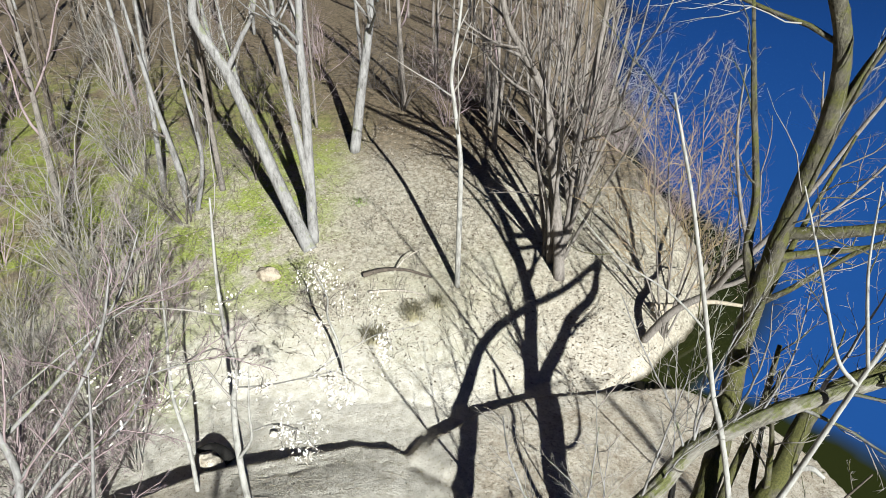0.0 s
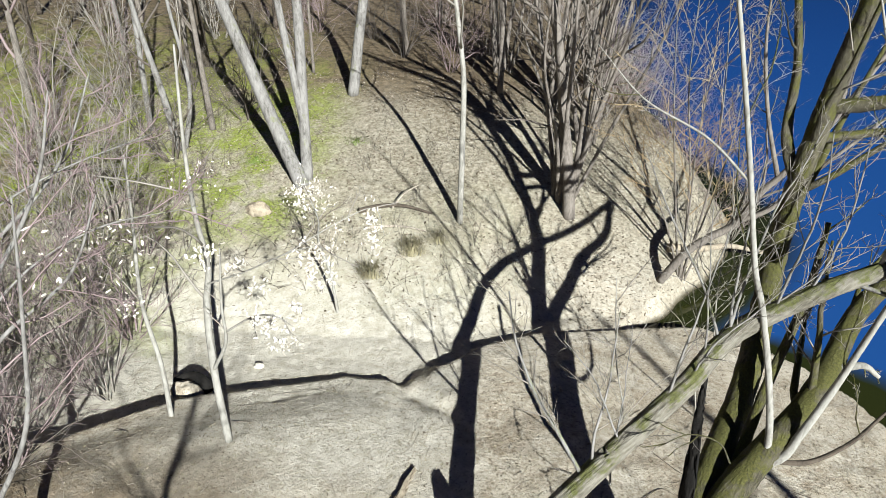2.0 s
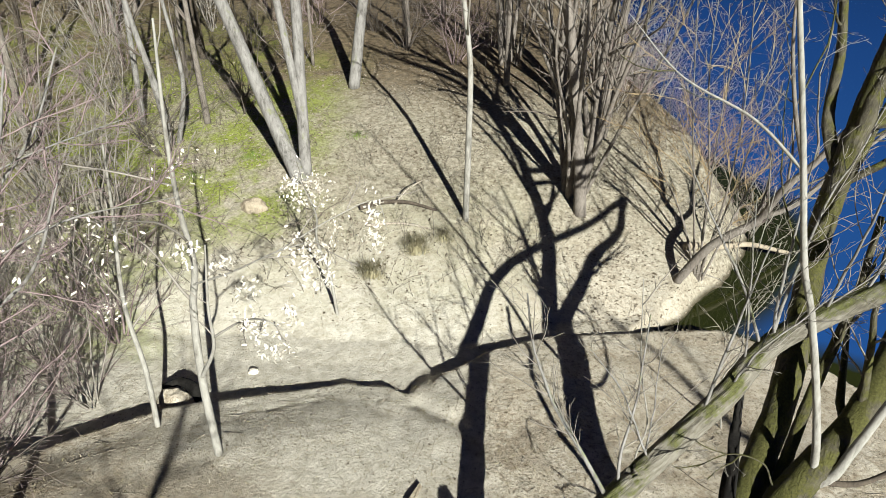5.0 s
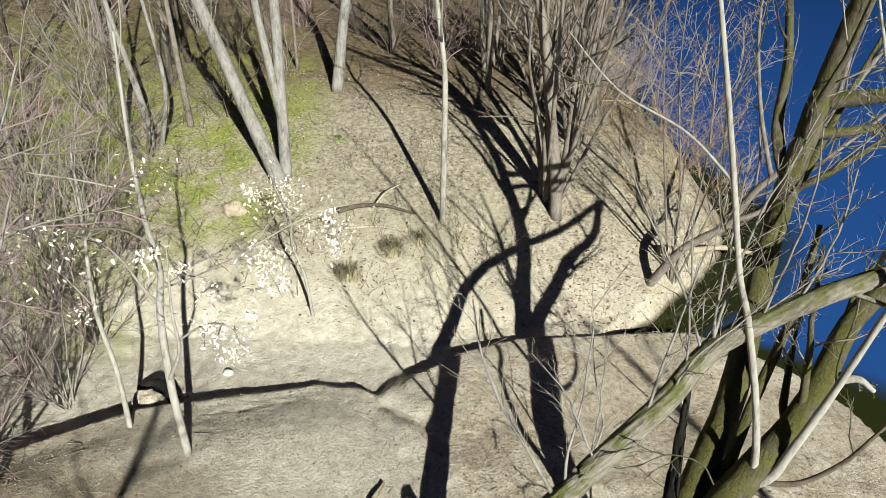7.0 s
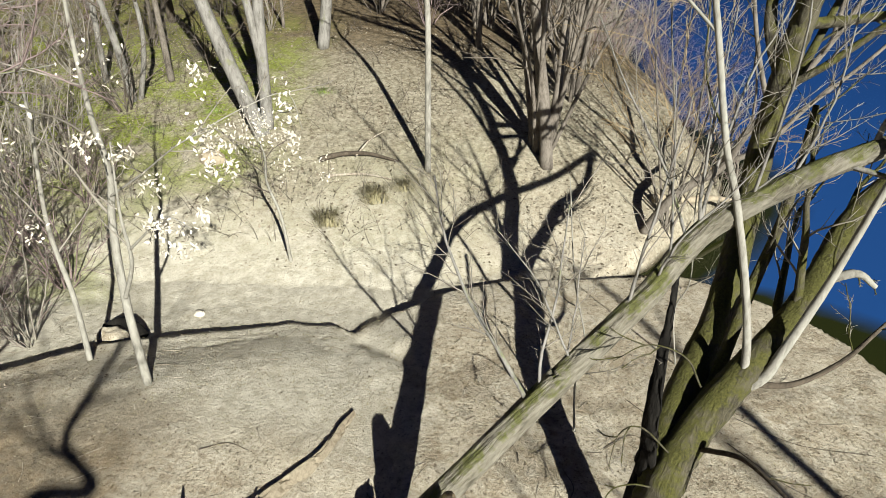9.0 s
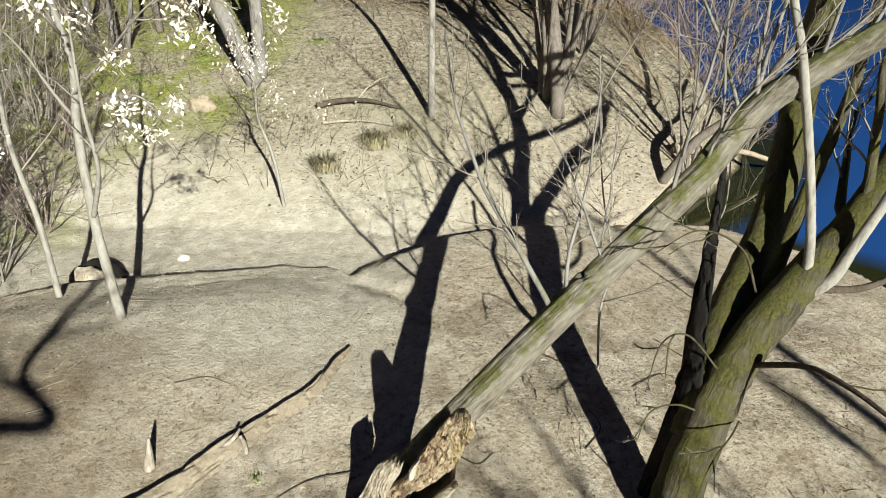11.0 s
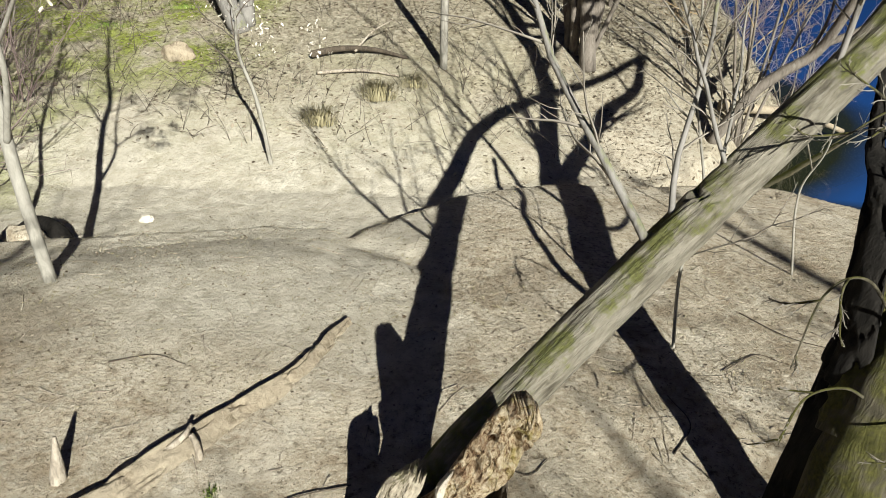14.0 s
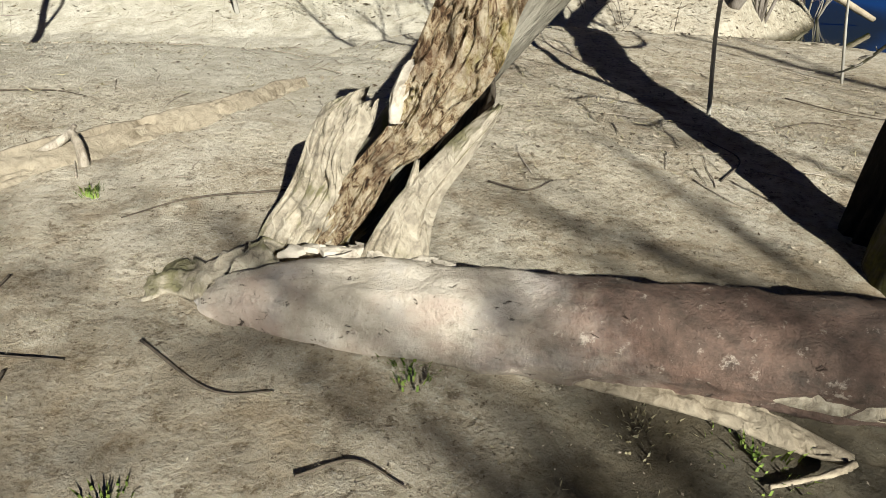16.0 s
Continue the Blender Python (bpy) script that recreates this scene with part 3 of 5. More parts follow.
def torn_foot(tree):
    """The broken hollow foot: rotten back slab, two standing prongs in front of it and the shell behind, dark for the
    hollow's shade.
    """
    back = lambda *p: [(x, 4.66 - 0.12 * z, z) for x, z in p]
    side = lambda *p: [(x, 4.63 + 0.12 * z, z) for x, z in p]
    fore = lambda *p: [(x, 4.36 + 0.13 * z, z) for x, z in p]
    shell = lambda *p: [(x, 4.84 + 0.05 * z, z) for x, z in p]
    made = []
    v, f = sheet(back((0.0, -0.3), (0.06, -0.12), (0.17, 0.06), (0.33, 0.29), (0.50, 0.50), (0.56, 0.68), (0.66, 0.91), (0.79, 1.17), (0.87, 1.27)),
                 back((0.2, -0.3), (0.25, -0.11), (0.40, 0.10), (0.50, 0.28), (0.63, 0.37), (0.79, 0.55), (0.91, 0.72), (0.97, 0.90), (1.03, 1.10), (1.0, 1.26)),
                 (0.1, -1, 0.15), 0.05, 0.15, 0.036, 31, 220, 120, 46, 11, [(0.91, 0.95, 0.045, 0.13, 0.15), (0.78, 1.0, 0.03, 0.04, 0.07), (0.70, 0.78, 0.03, 0.07, 0.06), (0.42, 0.30, 0.05, 0.03, 0.05)], 0.025)
    made.append(mesh_object("rotten_slab", v, f, "rot", tree, "crumbling rotten heartwood"))
    v, f = sheet(side((-0.22, -0.3), (-0.07, 0.01), (0.06, 0.2), (0.16, 0.42), (0.22, 0.52), (0.31, 0.57)), side((0.10, -0.3), (0.22, -0.07), (0.33, 0.16), (0.33, 0.30), (0.41, 0.45), (0.45, 0.62)),
                 (-0.1, -1, 0.15), 0.05, 0.10, 0.015, 35, 130, 80, 34, 5, [(0.22, 0.22, 0.02, 0.04, 0.05), (0.10, 0.08, 0.03, 0.05, 0.04), (0.17, -0.02, 0.05, 0.04, 0.05)], 0.16)
    made.append(mesh_object("prong", v, f, "prong", tree, "grey standing prong of torn wood"))
    v, f = sheet(fore((0.28, -0.25), (0.41, 0.06), (0.51, 0.23), (0.60, 0.34), (0.72, 0.47), (0.82, 0.56), (0.87, 0.60)), fore((0.68, -0.25), (0.66, 0.05), (0.70, 0.25), (0.80, 0.41), (0.88, 0.53), (0.92, 0.62)),
                 (0.1, -1, 0.2), 0.035, 0.07, 0.011, 39, 120, 70, 30, 4, [(0.62, 0.18, 0.07, 0.08, 0.03)], 0.08)
    made.append(mesh_object("prong", v, f, "prong", tree, "pale leaning prong of torn wood"))
    v, f = sheet(fore((0.50, 0.18), (0.57, 0.31), (0.61, 0.42)), fore((0.56, 0.16), (0.61, 0.30), (0.625, 0.42)), (0.1, -1, 0.2), 0.01, 0.03, 0.008, 40, 30, 16, ragged=0.1)
    made.append(mesh_object("splinter", v, f, "prong", tree))
    # back and side sheets of the hollow, coloured dark to paint the slot's shade
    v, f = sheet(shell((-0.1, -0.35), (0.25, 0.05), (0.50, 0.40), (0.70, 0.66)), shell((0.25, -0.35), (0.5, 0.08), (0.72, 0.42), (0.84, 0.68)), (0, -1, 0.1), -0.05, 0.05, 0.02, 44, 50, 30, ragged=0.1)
    made.append(mesh_object("hollow_shade_shell", v, f, "dark", tree, "shell of the hollow foot, dark to give the shade inside"))
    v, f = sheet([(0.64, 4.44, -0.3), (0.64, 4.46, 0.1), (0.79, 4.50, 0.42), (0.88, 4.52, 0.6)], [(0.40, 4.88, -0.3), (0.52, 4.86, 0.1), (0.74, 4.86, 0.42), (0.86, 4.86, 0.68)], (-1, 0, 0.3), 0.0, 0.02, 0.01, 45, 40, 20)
    made.append(mesh_object("hollow_shade_shell", v, f, "dark", tree, "shell of the hollow foot, dark to give the shade inside"))
    v, f = sheet(back((0.49, 0.50), (0.50, 0.60), (0.56, 0.72)), back((0.55, 0.49), (0.57, 0.62), (0.60, 0.74)), (-0.3, -1, 0.1), 0.04, 0.02, 0.012, 47, 40, 24, ragged=0.15)
    made.append(mesh_object("bleached_flake", v, f, "bleached", tree, "bleached white flake of wood"))
    return made


def shoots_on(rng, line, radii, places, spec, woods):
    """Upright shoots from given places along a trunk: (fraction, way, length, radius)."""
    for at, way, length, r in places:
        i = min(int(at * (len(line) - 1)), len(line) - 2)
        pts, rad = shoot(rng, line[i], way, length, r, r * 0.3, 0.07, 0.03, 12)
        woods[0].append(Wood())
        woods[0][-1].tube(pts, rad, 6)
        sprout(rng, pts, rad, spec, 1, woods)


def leaning_willow():
    rng = np.random.default_rng(3)
    tree = thing("leaning_willow", "mossy willow snapped at its splintered hollow foot, leaning over", "tree", (0.3, 4.7, -0.2))
    inv = Matrix.Translation((-0.3, -4.7, 0.2))
    line = curve([(0.22, 4.83, -0.1), (0.62, 4.98, 0.45), (1.2, 5.2, 1.08), (1.89, 5.46, 1.82), (2.10, 5.56, 2.02), (2.8, 5.82, 2.74), (3.13, 6.0, 3.14), (3.43, 6.05, 3.46), (4.1, 6.05, 3.93), (4.68, 6.08, 4.2),
                  (5.41, 6.12, 4.5), (6.6, 6.3, 4.9), (8.0, 6.5, 5.6)], 90)
    radii = np.interp(np.linspace(0, 1, 90), [0, 0.1, 0.3, 0.6, 1], [0.16, 0.145, 0.128, 0.112, 0.07])
    trunk = Wood()
    trunk.tube(line, radii, 80, 0.01, rng)
    skin, core = trunk.v[0], np.repeat(line, 80, axis=0)
    turn = np.tile(np.linspace(0, 2 * np.pi, 80, endpoint=False), 90)
    down = np.repeat(np.linspace(0, 1, 90), 80)
    grow = 0.10 * bumps(5 + 1.3 * np.cos(turn), 5 + 1.3 * np.sin(turn) + down * 5, 71, 3) + 0.14 * bumps(9 + 5 * np.cos(turn + 1.2 * np.sin(down * 9)), 9 + 5 * np.sin(turn + 1.2 * np.sin(down * 9)) + down * 5, 72, 4)
    side = (skin - core) @ np.array([-0.55, -0.35, 0.75])
    grow = grow - 0.35 * np.exp(-((bumps(down * 14, down * 0 + 3, 73, 3) * 0.5 + side / radii.repeat(80) - 0.62) / 0.10) ** 2) * step(-0.3, 0.1, bumps(down * 9 + 4, down * 0, 74, 3)) * ((skin - core) @ np.array([0.5, -0.8, 0.0]) < 0.04)
    trunk.v[0] = core + (skin - core) * (1 + grow)[:, None]
    woods = grown()
    spec = spec_of((1, 1.5, 1.0))
    shoots_on(rng, line, radii, [(0.235, (-0.5, 0.15, 0.9), 2.6, 0.03), (0.24, (-0.1, 0.3, 1), 2.0, 0.02), (0.40, (0.1, 0.2, 1), 2.2, 0.02), (0.43, (0.25, 0.1, 1), 1.6, 0.016),
                                 (0.52, (-0.3, 0.3, 1), 2.4, 0.018), (0.55, (0.2, 0.2, 1), 2.6, 0.02), (0.56, (-0.1, 0.0, 1), 2.1, 0.018), (0.57, (0.5, 0.1, 0.8), 1.4, 0.014), (0.3, (0.3, 0.4, 1), 1.5, 0.012), (0.34, (-0.4, 0.1, 1), 1.8, 0.014), (0.47, (0.0, 0.4, 1), 1.9, 0.014), (0.62, (0.1, -0.1, 1), 2.3, 0.018), (0.66, (0.4, 0.1, 1), 2.0, 0.016)], spec, woods)
    sprout(rng, line[55:], radii[55:], [dict(s, **{"from": 0.2}, r=0.3) for s in spec_of((0.9, 1, 0.7))], 0, woods)
    obs = [trunk.link("trunk", "willow", tree)]
    obs += link_grown(woods, tree, "silver", "twig_pale")
    obs += torn_foot(tree)
    for o in obs:
        o.matrix_parent_inverse = inv


def crust(rng, at, size, tilt):
    """One broken flake lying about: an uneven many-sided plate."""
    k = 9
    ang = np.sort(rng.uniform(0, 2 * np.pi, k))
    rad = rng.uniform(0.6, 1.15, k)
    xy = np.c_[np.cos(ang) * rad * size[0], np.sin(ang) * rad * size[1]]
    top = np.c_[xy, size[2] + xy[:, 0] * tilt[0] + xy[:, 1] * tilt[1] + rng.normal(0, 0.004, k)]
    low = top - np.array([0, 0, size[2]]) + np.c_[xy * 0.06, np.zeros(k)]
    mid = np.array([[0, 0, size[2] + 0.006]])
    v = np.vstack([top, low, mid]) + np.array(at)
    f = [[i, (i + 1) % k, 2 * k] for i in range(k)] + [[i + k, (i + 1) % k + k, (i + 1) % k, i] for i in range(k)] + [list(range(2 * k - 1, k - 1, -1))]
    return v, f


def fallen_log():
    rng = np.random.default_rng(8)
    at = (1.2, 4.15, -0.3)
    log = thing("fallen_log", "weathered dusty log, half sunk in the soil beside the stump", "log", at)
    line = curve([(-0.26, 4.28, -0.19), (0.0, 4.26, -0.13), (0.3, 4.23, -0.10), (0.9, 4.16, -0.09), (1.5, 4.08, -0.10), (2.1, 3.98, -0.09), (2.8, 3.9, -0.08), (3.8, 3.75, -0.08)], 220)
    radii = np.interp(np.linspace(0, 1, 220), [0, 0.02, 0.06, 0.12, 0.25, 0.5, 1], [0.03, 0.08, 0.12, 0.15, 0.172, 0.19, 0.21])
    w = Wood()
    w.tube(line, radii, 64, 0.012, rng)
    skin = w.v[0]
    middle = np.repeat(line, 64, axis=0)
    turn = np.arctan2(skin[:, 2] - middle[:, 2], skin[:, 1] - middle[:, 1])
    dent = 0.22 * bumps(skin[:, 0] * 1.9, turn * 1.1, 63, 3) + 0.10 * bumps(skin[:, 0] * 7, turn * 2.2, 64, 5)
    split = np.exp(-((bumps(skin[:, 0] * 2.4, turn * 1.5, 66, 4)) / 0.035) ** 2) * step(0.1, 0.35, bumps(skin[:, 0] * 1.9 + 5, turn, 67, 3)) * step(0.6, 1.4, skin[:, 0])
    w.v[0] = middle + (skin - middle) * (1 + dent - 0.10 * split)[:, None]
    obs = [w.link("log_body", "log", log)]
    flakes = [(0.20, 4.40, 0.055, 0.030), (0.29, 4.385, 0.075, 0.045), (0.40, 4.375, 0.085, 0.05), (0.53, 4.355, 0.09, 0.05), (0.64, 4.345, 0.07, 0.04), (0.34, 4.315, 0.07, 0.022), (0.48, 4.30, 0.09, 0.025), (0.60, 4.29, 0.06, 0.025), (0.13, 4.365, 0.06, 0.03), (0.72, 4.31, 0.05, 0.03)]
    for x, y, lx, ly in flakes:
        v, f = crust(rng, (x, y, 0.035 + rng.uniform(-0.006, 0.012)), (lx, ly, 0.022), rng.normal(0, 0.12, 2))
        obs.append(mesh_object("bark_flake", v, f, "bleached", log, smooth=False))
    bank = lambda *p: [(x, y, ground_z(x, y) + h) for x, y, h in p]
    v, f = sheet(bank((0.86, 4.10, 0.03), (1.3, 4.03, 0.05), (1.7, 3.92, 0.06), (1.99, 3.73, 0.05)), bank((0.90, 4.04, 0.0), (1.33, 3.93, 0.02), (1.6, 3.85, 0.02), (1.8, 3.75, 0.03), (1.97, 3.69, 0.04)),
                 (0, -0.35, 1), 0.015, 0.04, 0.014, 51, 70, 18, 12, 9)
    obs.append(mesh_object("loose_bark", v, f, "clay", log, "loose strip of bark along the log's underside"))
    v, f = sheet([(1.66, 3.94, -0.20), (1.95, 3.83, -0.18), (2.35, 3.75, -0.18)], [(1.70, 3.93, -0.13), (2.0, 3.83, -0.10), (2.35, 3.77, -0.11)], (0, -1, 0.3), 0.02, 0.04, 0.014, 53, 60, 18, 10, 14)
    obs.append(mesh_object("torn_wood", v, f, "prong", log, "pale torn wood on the underside"))
    for o in obs:
        o.matrix_parent_inverse = Matrix.Translation(-Vector(at))


def hang_leaves(rng, wood, where, spread, number):
    """Dry narrow leaves, folded along the rib, hanging about a place."""
    for k in range(int(number * 1.7)):
        c = np.array(where) + rng.normal(0, 1, 3) * np.array(spread)
        way = unit(rng.normal(0, 0.5, 3) + np.array([0, 0, -0.6]))
        side = unit(np.cross(way, rng.normal(0, 1, 3)))
        out = np.cross(way, side)
        a, b, bend = rng.uniform(0.035, 0.075), rng.uniform(0.009, 0.018), rng.uniform(-0.02, 0.02)
        rib = [c, c + way * a * 0.35 - out * 0.006, c + way * a * 0.7 + out * (bend - 0.004), c + way * a + out * bend * 2.2]
        wood.cards([rib[0], rib[1], rib[2], rib[3], rib[1] + side * b + out * 0.006, rib[2] + side * b * 0.8 + out * (0.006 + bend), rib[1] - side * b * 0.9 + out * 0.006, rib[2] - side * b * 0.7 + out * (0.006 + bend)],
                   [(0, 4, 5, 1), (1, 5, 3, 2), (0, 1, 6, 6), (1, 2, 7, 6)][:2] + [(1, 2, 7, 6)])
        wood.f += [[wood.n - 8, wood.n - 7, wood.n - 2], [wood.n - 6, wood.n - 5, wood.n - 1]]


# ---- trees that stand in known places ----
def stem_tree(name, label, stems, bark_name, twig_name, seed, spec, crown_from=0.3, sides=14, rough=0.03, limbs=(), group="", category="tree", leaves=()):
    """A tree from drawn stems [(points, r0, r1)], with boughs and twigs grown on them."""
    rng = np.random.default_rng(seed)
    foot = Vector(stems[0][0][0])
    tree = thing(name, label, category, foot, group)
    woods = grown()
    obs = []
    for k, (points, r0, r1, *own_bark) in enumerate(list(stems) + list(limbs)):
        count = max(12, 8 * len(points))
        line = curve(points, count)
        radii = np.linspace(1, 0, count) ** 0.8 * (r0 - r1) + r1
        w = Wood()
        w.tube(line, radii, sides, rough, rng)
        obs.append(w.link("trunk" if k < len(stems) else "limb", own_bark[0] if own_bark else bark_name, tree))
        own = [dict(s, **({"from": max(s["from"], crown_from)} if q == 0 else {})) for q, s in enumerate(spec)]
        if k >= len(stems):
            own = own[:]
            own[0] = dict(own[0], n=own[0]["n"] * 0.6)
        sprout(rng, line, radii, own, 0, woods)
    obs += link_grown(woods, tree, bark_name if sides > 12 else twig_name, twig_name)
    for k, (where, spread, number) in enumerate(leaves):
        w = Wood()
        hang_leaves(rng, w, where, spread, number)
        obs.append(w.link("leaves", "leaf", tree, "bleached dry leaves", kind="stuff"))
    for o in obs:
        if o:
            o.matrix_parent_inverse = Matrix.Translation(-foot)
    return tree


def foot_at(x, y, sink=0.06):
    return (x, y, ground_z(x, y) - sink)


def placed_trees():
    willow = stem_tree("forked_willow", "large mossy willow forking low into several leaning stems", [
        ([(2.74, 4.70, -0.36), (2.95, 4.96, 0.45), (3.2, 5.24, 1.1), (3.5, 5.46, 1.55), (3.87, 5.67, 1.97), (4.3, 5.93, 2.35), (4.72, 6.33, 2.72), (5.25, 6.95, 3.1), (5.8, 7.15, 3.6), (6.9, 7.1, 4.3), (7.8, 6.9, 5.4)], 0.212, 0.07),
        ([(2.98, 5.08, 0.6), (3.12, 5.3, 0.98), (3.24, 5.62, 1.32), (3.47, 5.97, 1.64), (3.91, 6.6, 2.1), (4.26, 7.3, 2.9), (4.56, 7.95, 3.62), (4.7, 8.15, 4.4), (4.83, 8.28, 5.1), (4.97, 8.4, 5.8), (5.08, 8.35, 7.0), (5.04, 8.38, 7.9), (4.75, 8.42, 8.7), (3.9, 8.2, 9.8), (2.7, 8.3, 10.9)], 0.195, 0.08),
        ([(3.62, 5.75, 1.55), (3.8, 6.0, 1.95), (4.06, 6.35, 2.5), (4.3, 6.6, 3.1), (4.4, 6.7, 3.6), (4.5, 6.9, 4.4)], 0.075, 0.03)],
        "moss", "twig_pale", 12, spec_of((0.6, 1.0, 0.8), r=0.36), 0.42, 18, 0.07, limbs=[
        ([(3.62, 5.42, 1.6), (3.78, 5.5, 1.85), (3.83, 5.66, 2.25), (3.74, 5.85, 2.9), (3.5, 5.95, 3.75), (3.32, 6.0, 4.25), (3.05, 6.0, 5.2), (2.81, 6.0, 6.02), (2.54, 6.0, 6.9), (2.33, 6.0, 7.5), (2.15, 6.0, 8.0)], 0.046, 0.010, "pale"),
        ([(3.05, 6.0, 5.2), (2.6, 6.2, 5.6), (2.0, 6.5, 5.9), (1.5, 6.7, 6.4)], 0.016, 0.004, "pale"),
        ([(3.74, 5.6, 1.75), (4.0, 5.55, 1.98), (4.15, 5.6, 2.3), (4.43, 5.72, 2.95), (4.66, 5.78, 3.8), (4.87, 5.8, 4.73), (4.98, 5.8, 5.26), (5.1, 5.8, 6.4)], 0.055, 0.012, "pale"),
        ([(4.85, 5.8, 4.65), (4.54, 5.8, 4.98), (4.2, 5.8, 5.7), (3.9, 5.8, 6.38), (3.55, 5.8, 7.14)], 0.026, 0.007, "pale"),
        ([(4.90, 5.8, 4.9), (4.58, 5.8, 5.87), (4.44, 5.8, 6.39), (4.3, 5.8, 7.2)], 0.022, 0.006, "pale"),
        ([(3.9, 5.56, 1.9), (4.3, 5.5, 1.98), (4.75, 5.6, 2.2), (5.1, 5.75, 2.5), (5.6, 5.9, 3.1)], 0.035, 0.010, "dark"),
        ([(4.75, 6.3, 2.72), (5.0, 6.2, 2.86), (5.2, 6.15, 2.74)], 0.055, 0.022, "pale"),
        ([(4.85, 8.3, 5.0), (5.3, 8.4, 5.02), (5.83, 8.4, 5.1), (6.7, 8.3, 5.3)], 0.075, 0.03),
        ([(4.92, 8.35, 5.4), (5.5, 8.0, 5.6), (6.3, 7.75, 5.9), (7.06, 7.5, 6.5), (8.59, 7.5, 8.39)], 0.10, 0.03),
        ([(4.7, 8.1, 4.3), (4.55, 8.5, 5.0), (4.5, 8.6, 5.9), (4.2, 8.7, 7.2), (3.9, 8.8, 8.6)], 0.08, 0.02),
        ([(5.05, 8.38, 6.8), (5.4, 8.5, 7.6), (5.8, 8.6, 8.4), (6.4, 8.8, 9.6)], 0.08, 0.03),
        ([(4.6, 8.0, 4.0), (5.0, 8.4, 4.4), (5.5, 8.9, 5.2), (6.2, 9.4, 6.6)], 0.07, 0.02),
        ([(3.0, 5.1, 0.9), (2.72, 4.95, 1.1), (2.5, 4.9, 1.05), (2.42, 4.86, 0.75)], 0.010, 0.003),
        ([(3.1, 5.2, 1.3), (2.75, 5.1, 1.7), (2.55, 5.1, 1.6), (2.5, 5.1, 1.1)], 0.010, 0.003),
        ([(3.3, 5.0, 0.9), (3.1, 4.7, 1.0), (2.9, 4.5, 0.9), (2.8, 4.4, 0.5)], 0.009, 0.003),
        ([(3.4, 5.5, 1.9), (3.1, 5.3, 2.4), (2.7, 5.2, 2.6), (2.4, 5.2, 2.4)], 0.011, 0.003),
        ([(3.42, 5.2, 1.35), (3.6, 4.85, 1.62), (3.7, 4.5, 1.72), (3.8, 4.1, 1.75), (3.95, 3.6, 1.7)], 0.028, 0.008, "dark")])
    # a split shard of the willow's foot, turned from the sun, its shade painted near-black
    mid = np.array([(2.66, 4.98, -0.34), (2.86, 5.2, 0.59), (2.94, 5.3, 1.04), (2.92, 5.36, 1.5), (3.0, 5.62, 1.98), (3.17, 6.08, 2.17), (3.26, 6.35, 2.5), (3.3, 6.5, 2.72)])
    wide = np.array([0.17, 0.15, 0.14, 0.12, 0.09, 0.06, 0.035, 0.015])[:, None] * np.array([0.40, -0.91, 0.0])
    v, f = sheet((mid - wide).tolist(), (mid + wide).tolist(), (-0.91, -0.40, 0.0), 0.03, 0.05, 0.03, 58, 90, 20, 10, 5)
    mesh_object("split_shard", v, f, "charred", willow, "split shard of the trunk, its shade put into a near-black colour").matrix_parent_inverse = Matrix.Translation(-willow.location)
    # twin poplars on the far bank
    stem_tree("twin_poplar", "silvery poplar with two tall trunks, one leaning, on the mossy bank", [
        ([(-4.0, 14.9, 1.4), (-4.45, 15.2, 2.3), (-4.83, 15.3, 3.3), (-5.26, 15.3, 4.66), (-5.77, 15.3, 6.15), (-6.35, 15.3, 7.3), (-6.3, 15.3, 8.2), (-6.6, 15.4, 11)], 0.20, 0.06),
        ([(-3.95, 15.2, 1.5), (-3.98, 15.5, 3.5), (-3.95, 15.6, 5.35), (-3.96, 15.6, 6.75), (-3.88, 15.6, 7.8), (-3.8, 15.6, 12)], 0.15, 0.06),
        ([(-3.97, 15.4, 2.9), (-4.3, 15.5, 5.2), (-4.48, 15.5, 6.9), (-4.52, 15.5, 7.7), (-4.6, 15.5, 11)], 0.10, 0.04)],
        "silver", "twig", 13, spec_of((0.7, 0.7, 0.5)), 0.5, limbs=[([(-5.77, 15.3, 6.1), (-5.3, 15.3, 6.9), (-4.9, 15.3, 7.6), (-4.6, 15.3, 9)], 0.07, 0.03)])
    stem_tree("poplar", "grey poplar trunk leaning slightly on the far bank", [([foot_at(-3.42, 19.4), (-3.1, 19.4, 4.76), (-2.8, 19.4, 6.46), (-2.7, 19.4, 7.42), (-2.6, 19.4, 13)], 0.17, 0.05)],
              "silver", "twig", 14, spec_of((0.7, 0.7, 0.5)), 0.5)
    stem_tree("slender_tree", "slender pale young tree with kinked stem on the bank", [([foot_at(0.08, 13.8), (0.09, 13.8, 2.8), (0.087, 13.8, 4.27), (0.03, 13.8, 4.97), (-0.1, 13.8, 5.9), (-0.16, 13.8, 6.5), (0.0, 13.8, 7.8), (0.1, 13.8, 9.4)], 0.075, 0.02)],
              "pale", "twig_pale", 15, spec_of((0.7, 0.6, 0.5)), 0.45, 10)
    stem_tree("bank_tree", "dark many-branched tree standing at the river bank", [
        ([foot_at(2.85, 14.6), (2.75, 14.8, 2.0), (2.52, 15, 3.43), (2.1, 15, 5.63), (1.55, 15, 6.69), (1.0, 15, 7.7), (0.6, 15, 10)], 0.16, 0.04),
        ([(2.8, 14.7, 1.0), (3.0, 15.0, 2.6), (3.1, 15.3, 4.5), (3.4, 15.5, 7.5), (3.5, 15.5, 10)], 0.11, 0.03)],
        "grey", "twig", 16, spec_of((1.4, 1.1, 0.7)), 0.25)
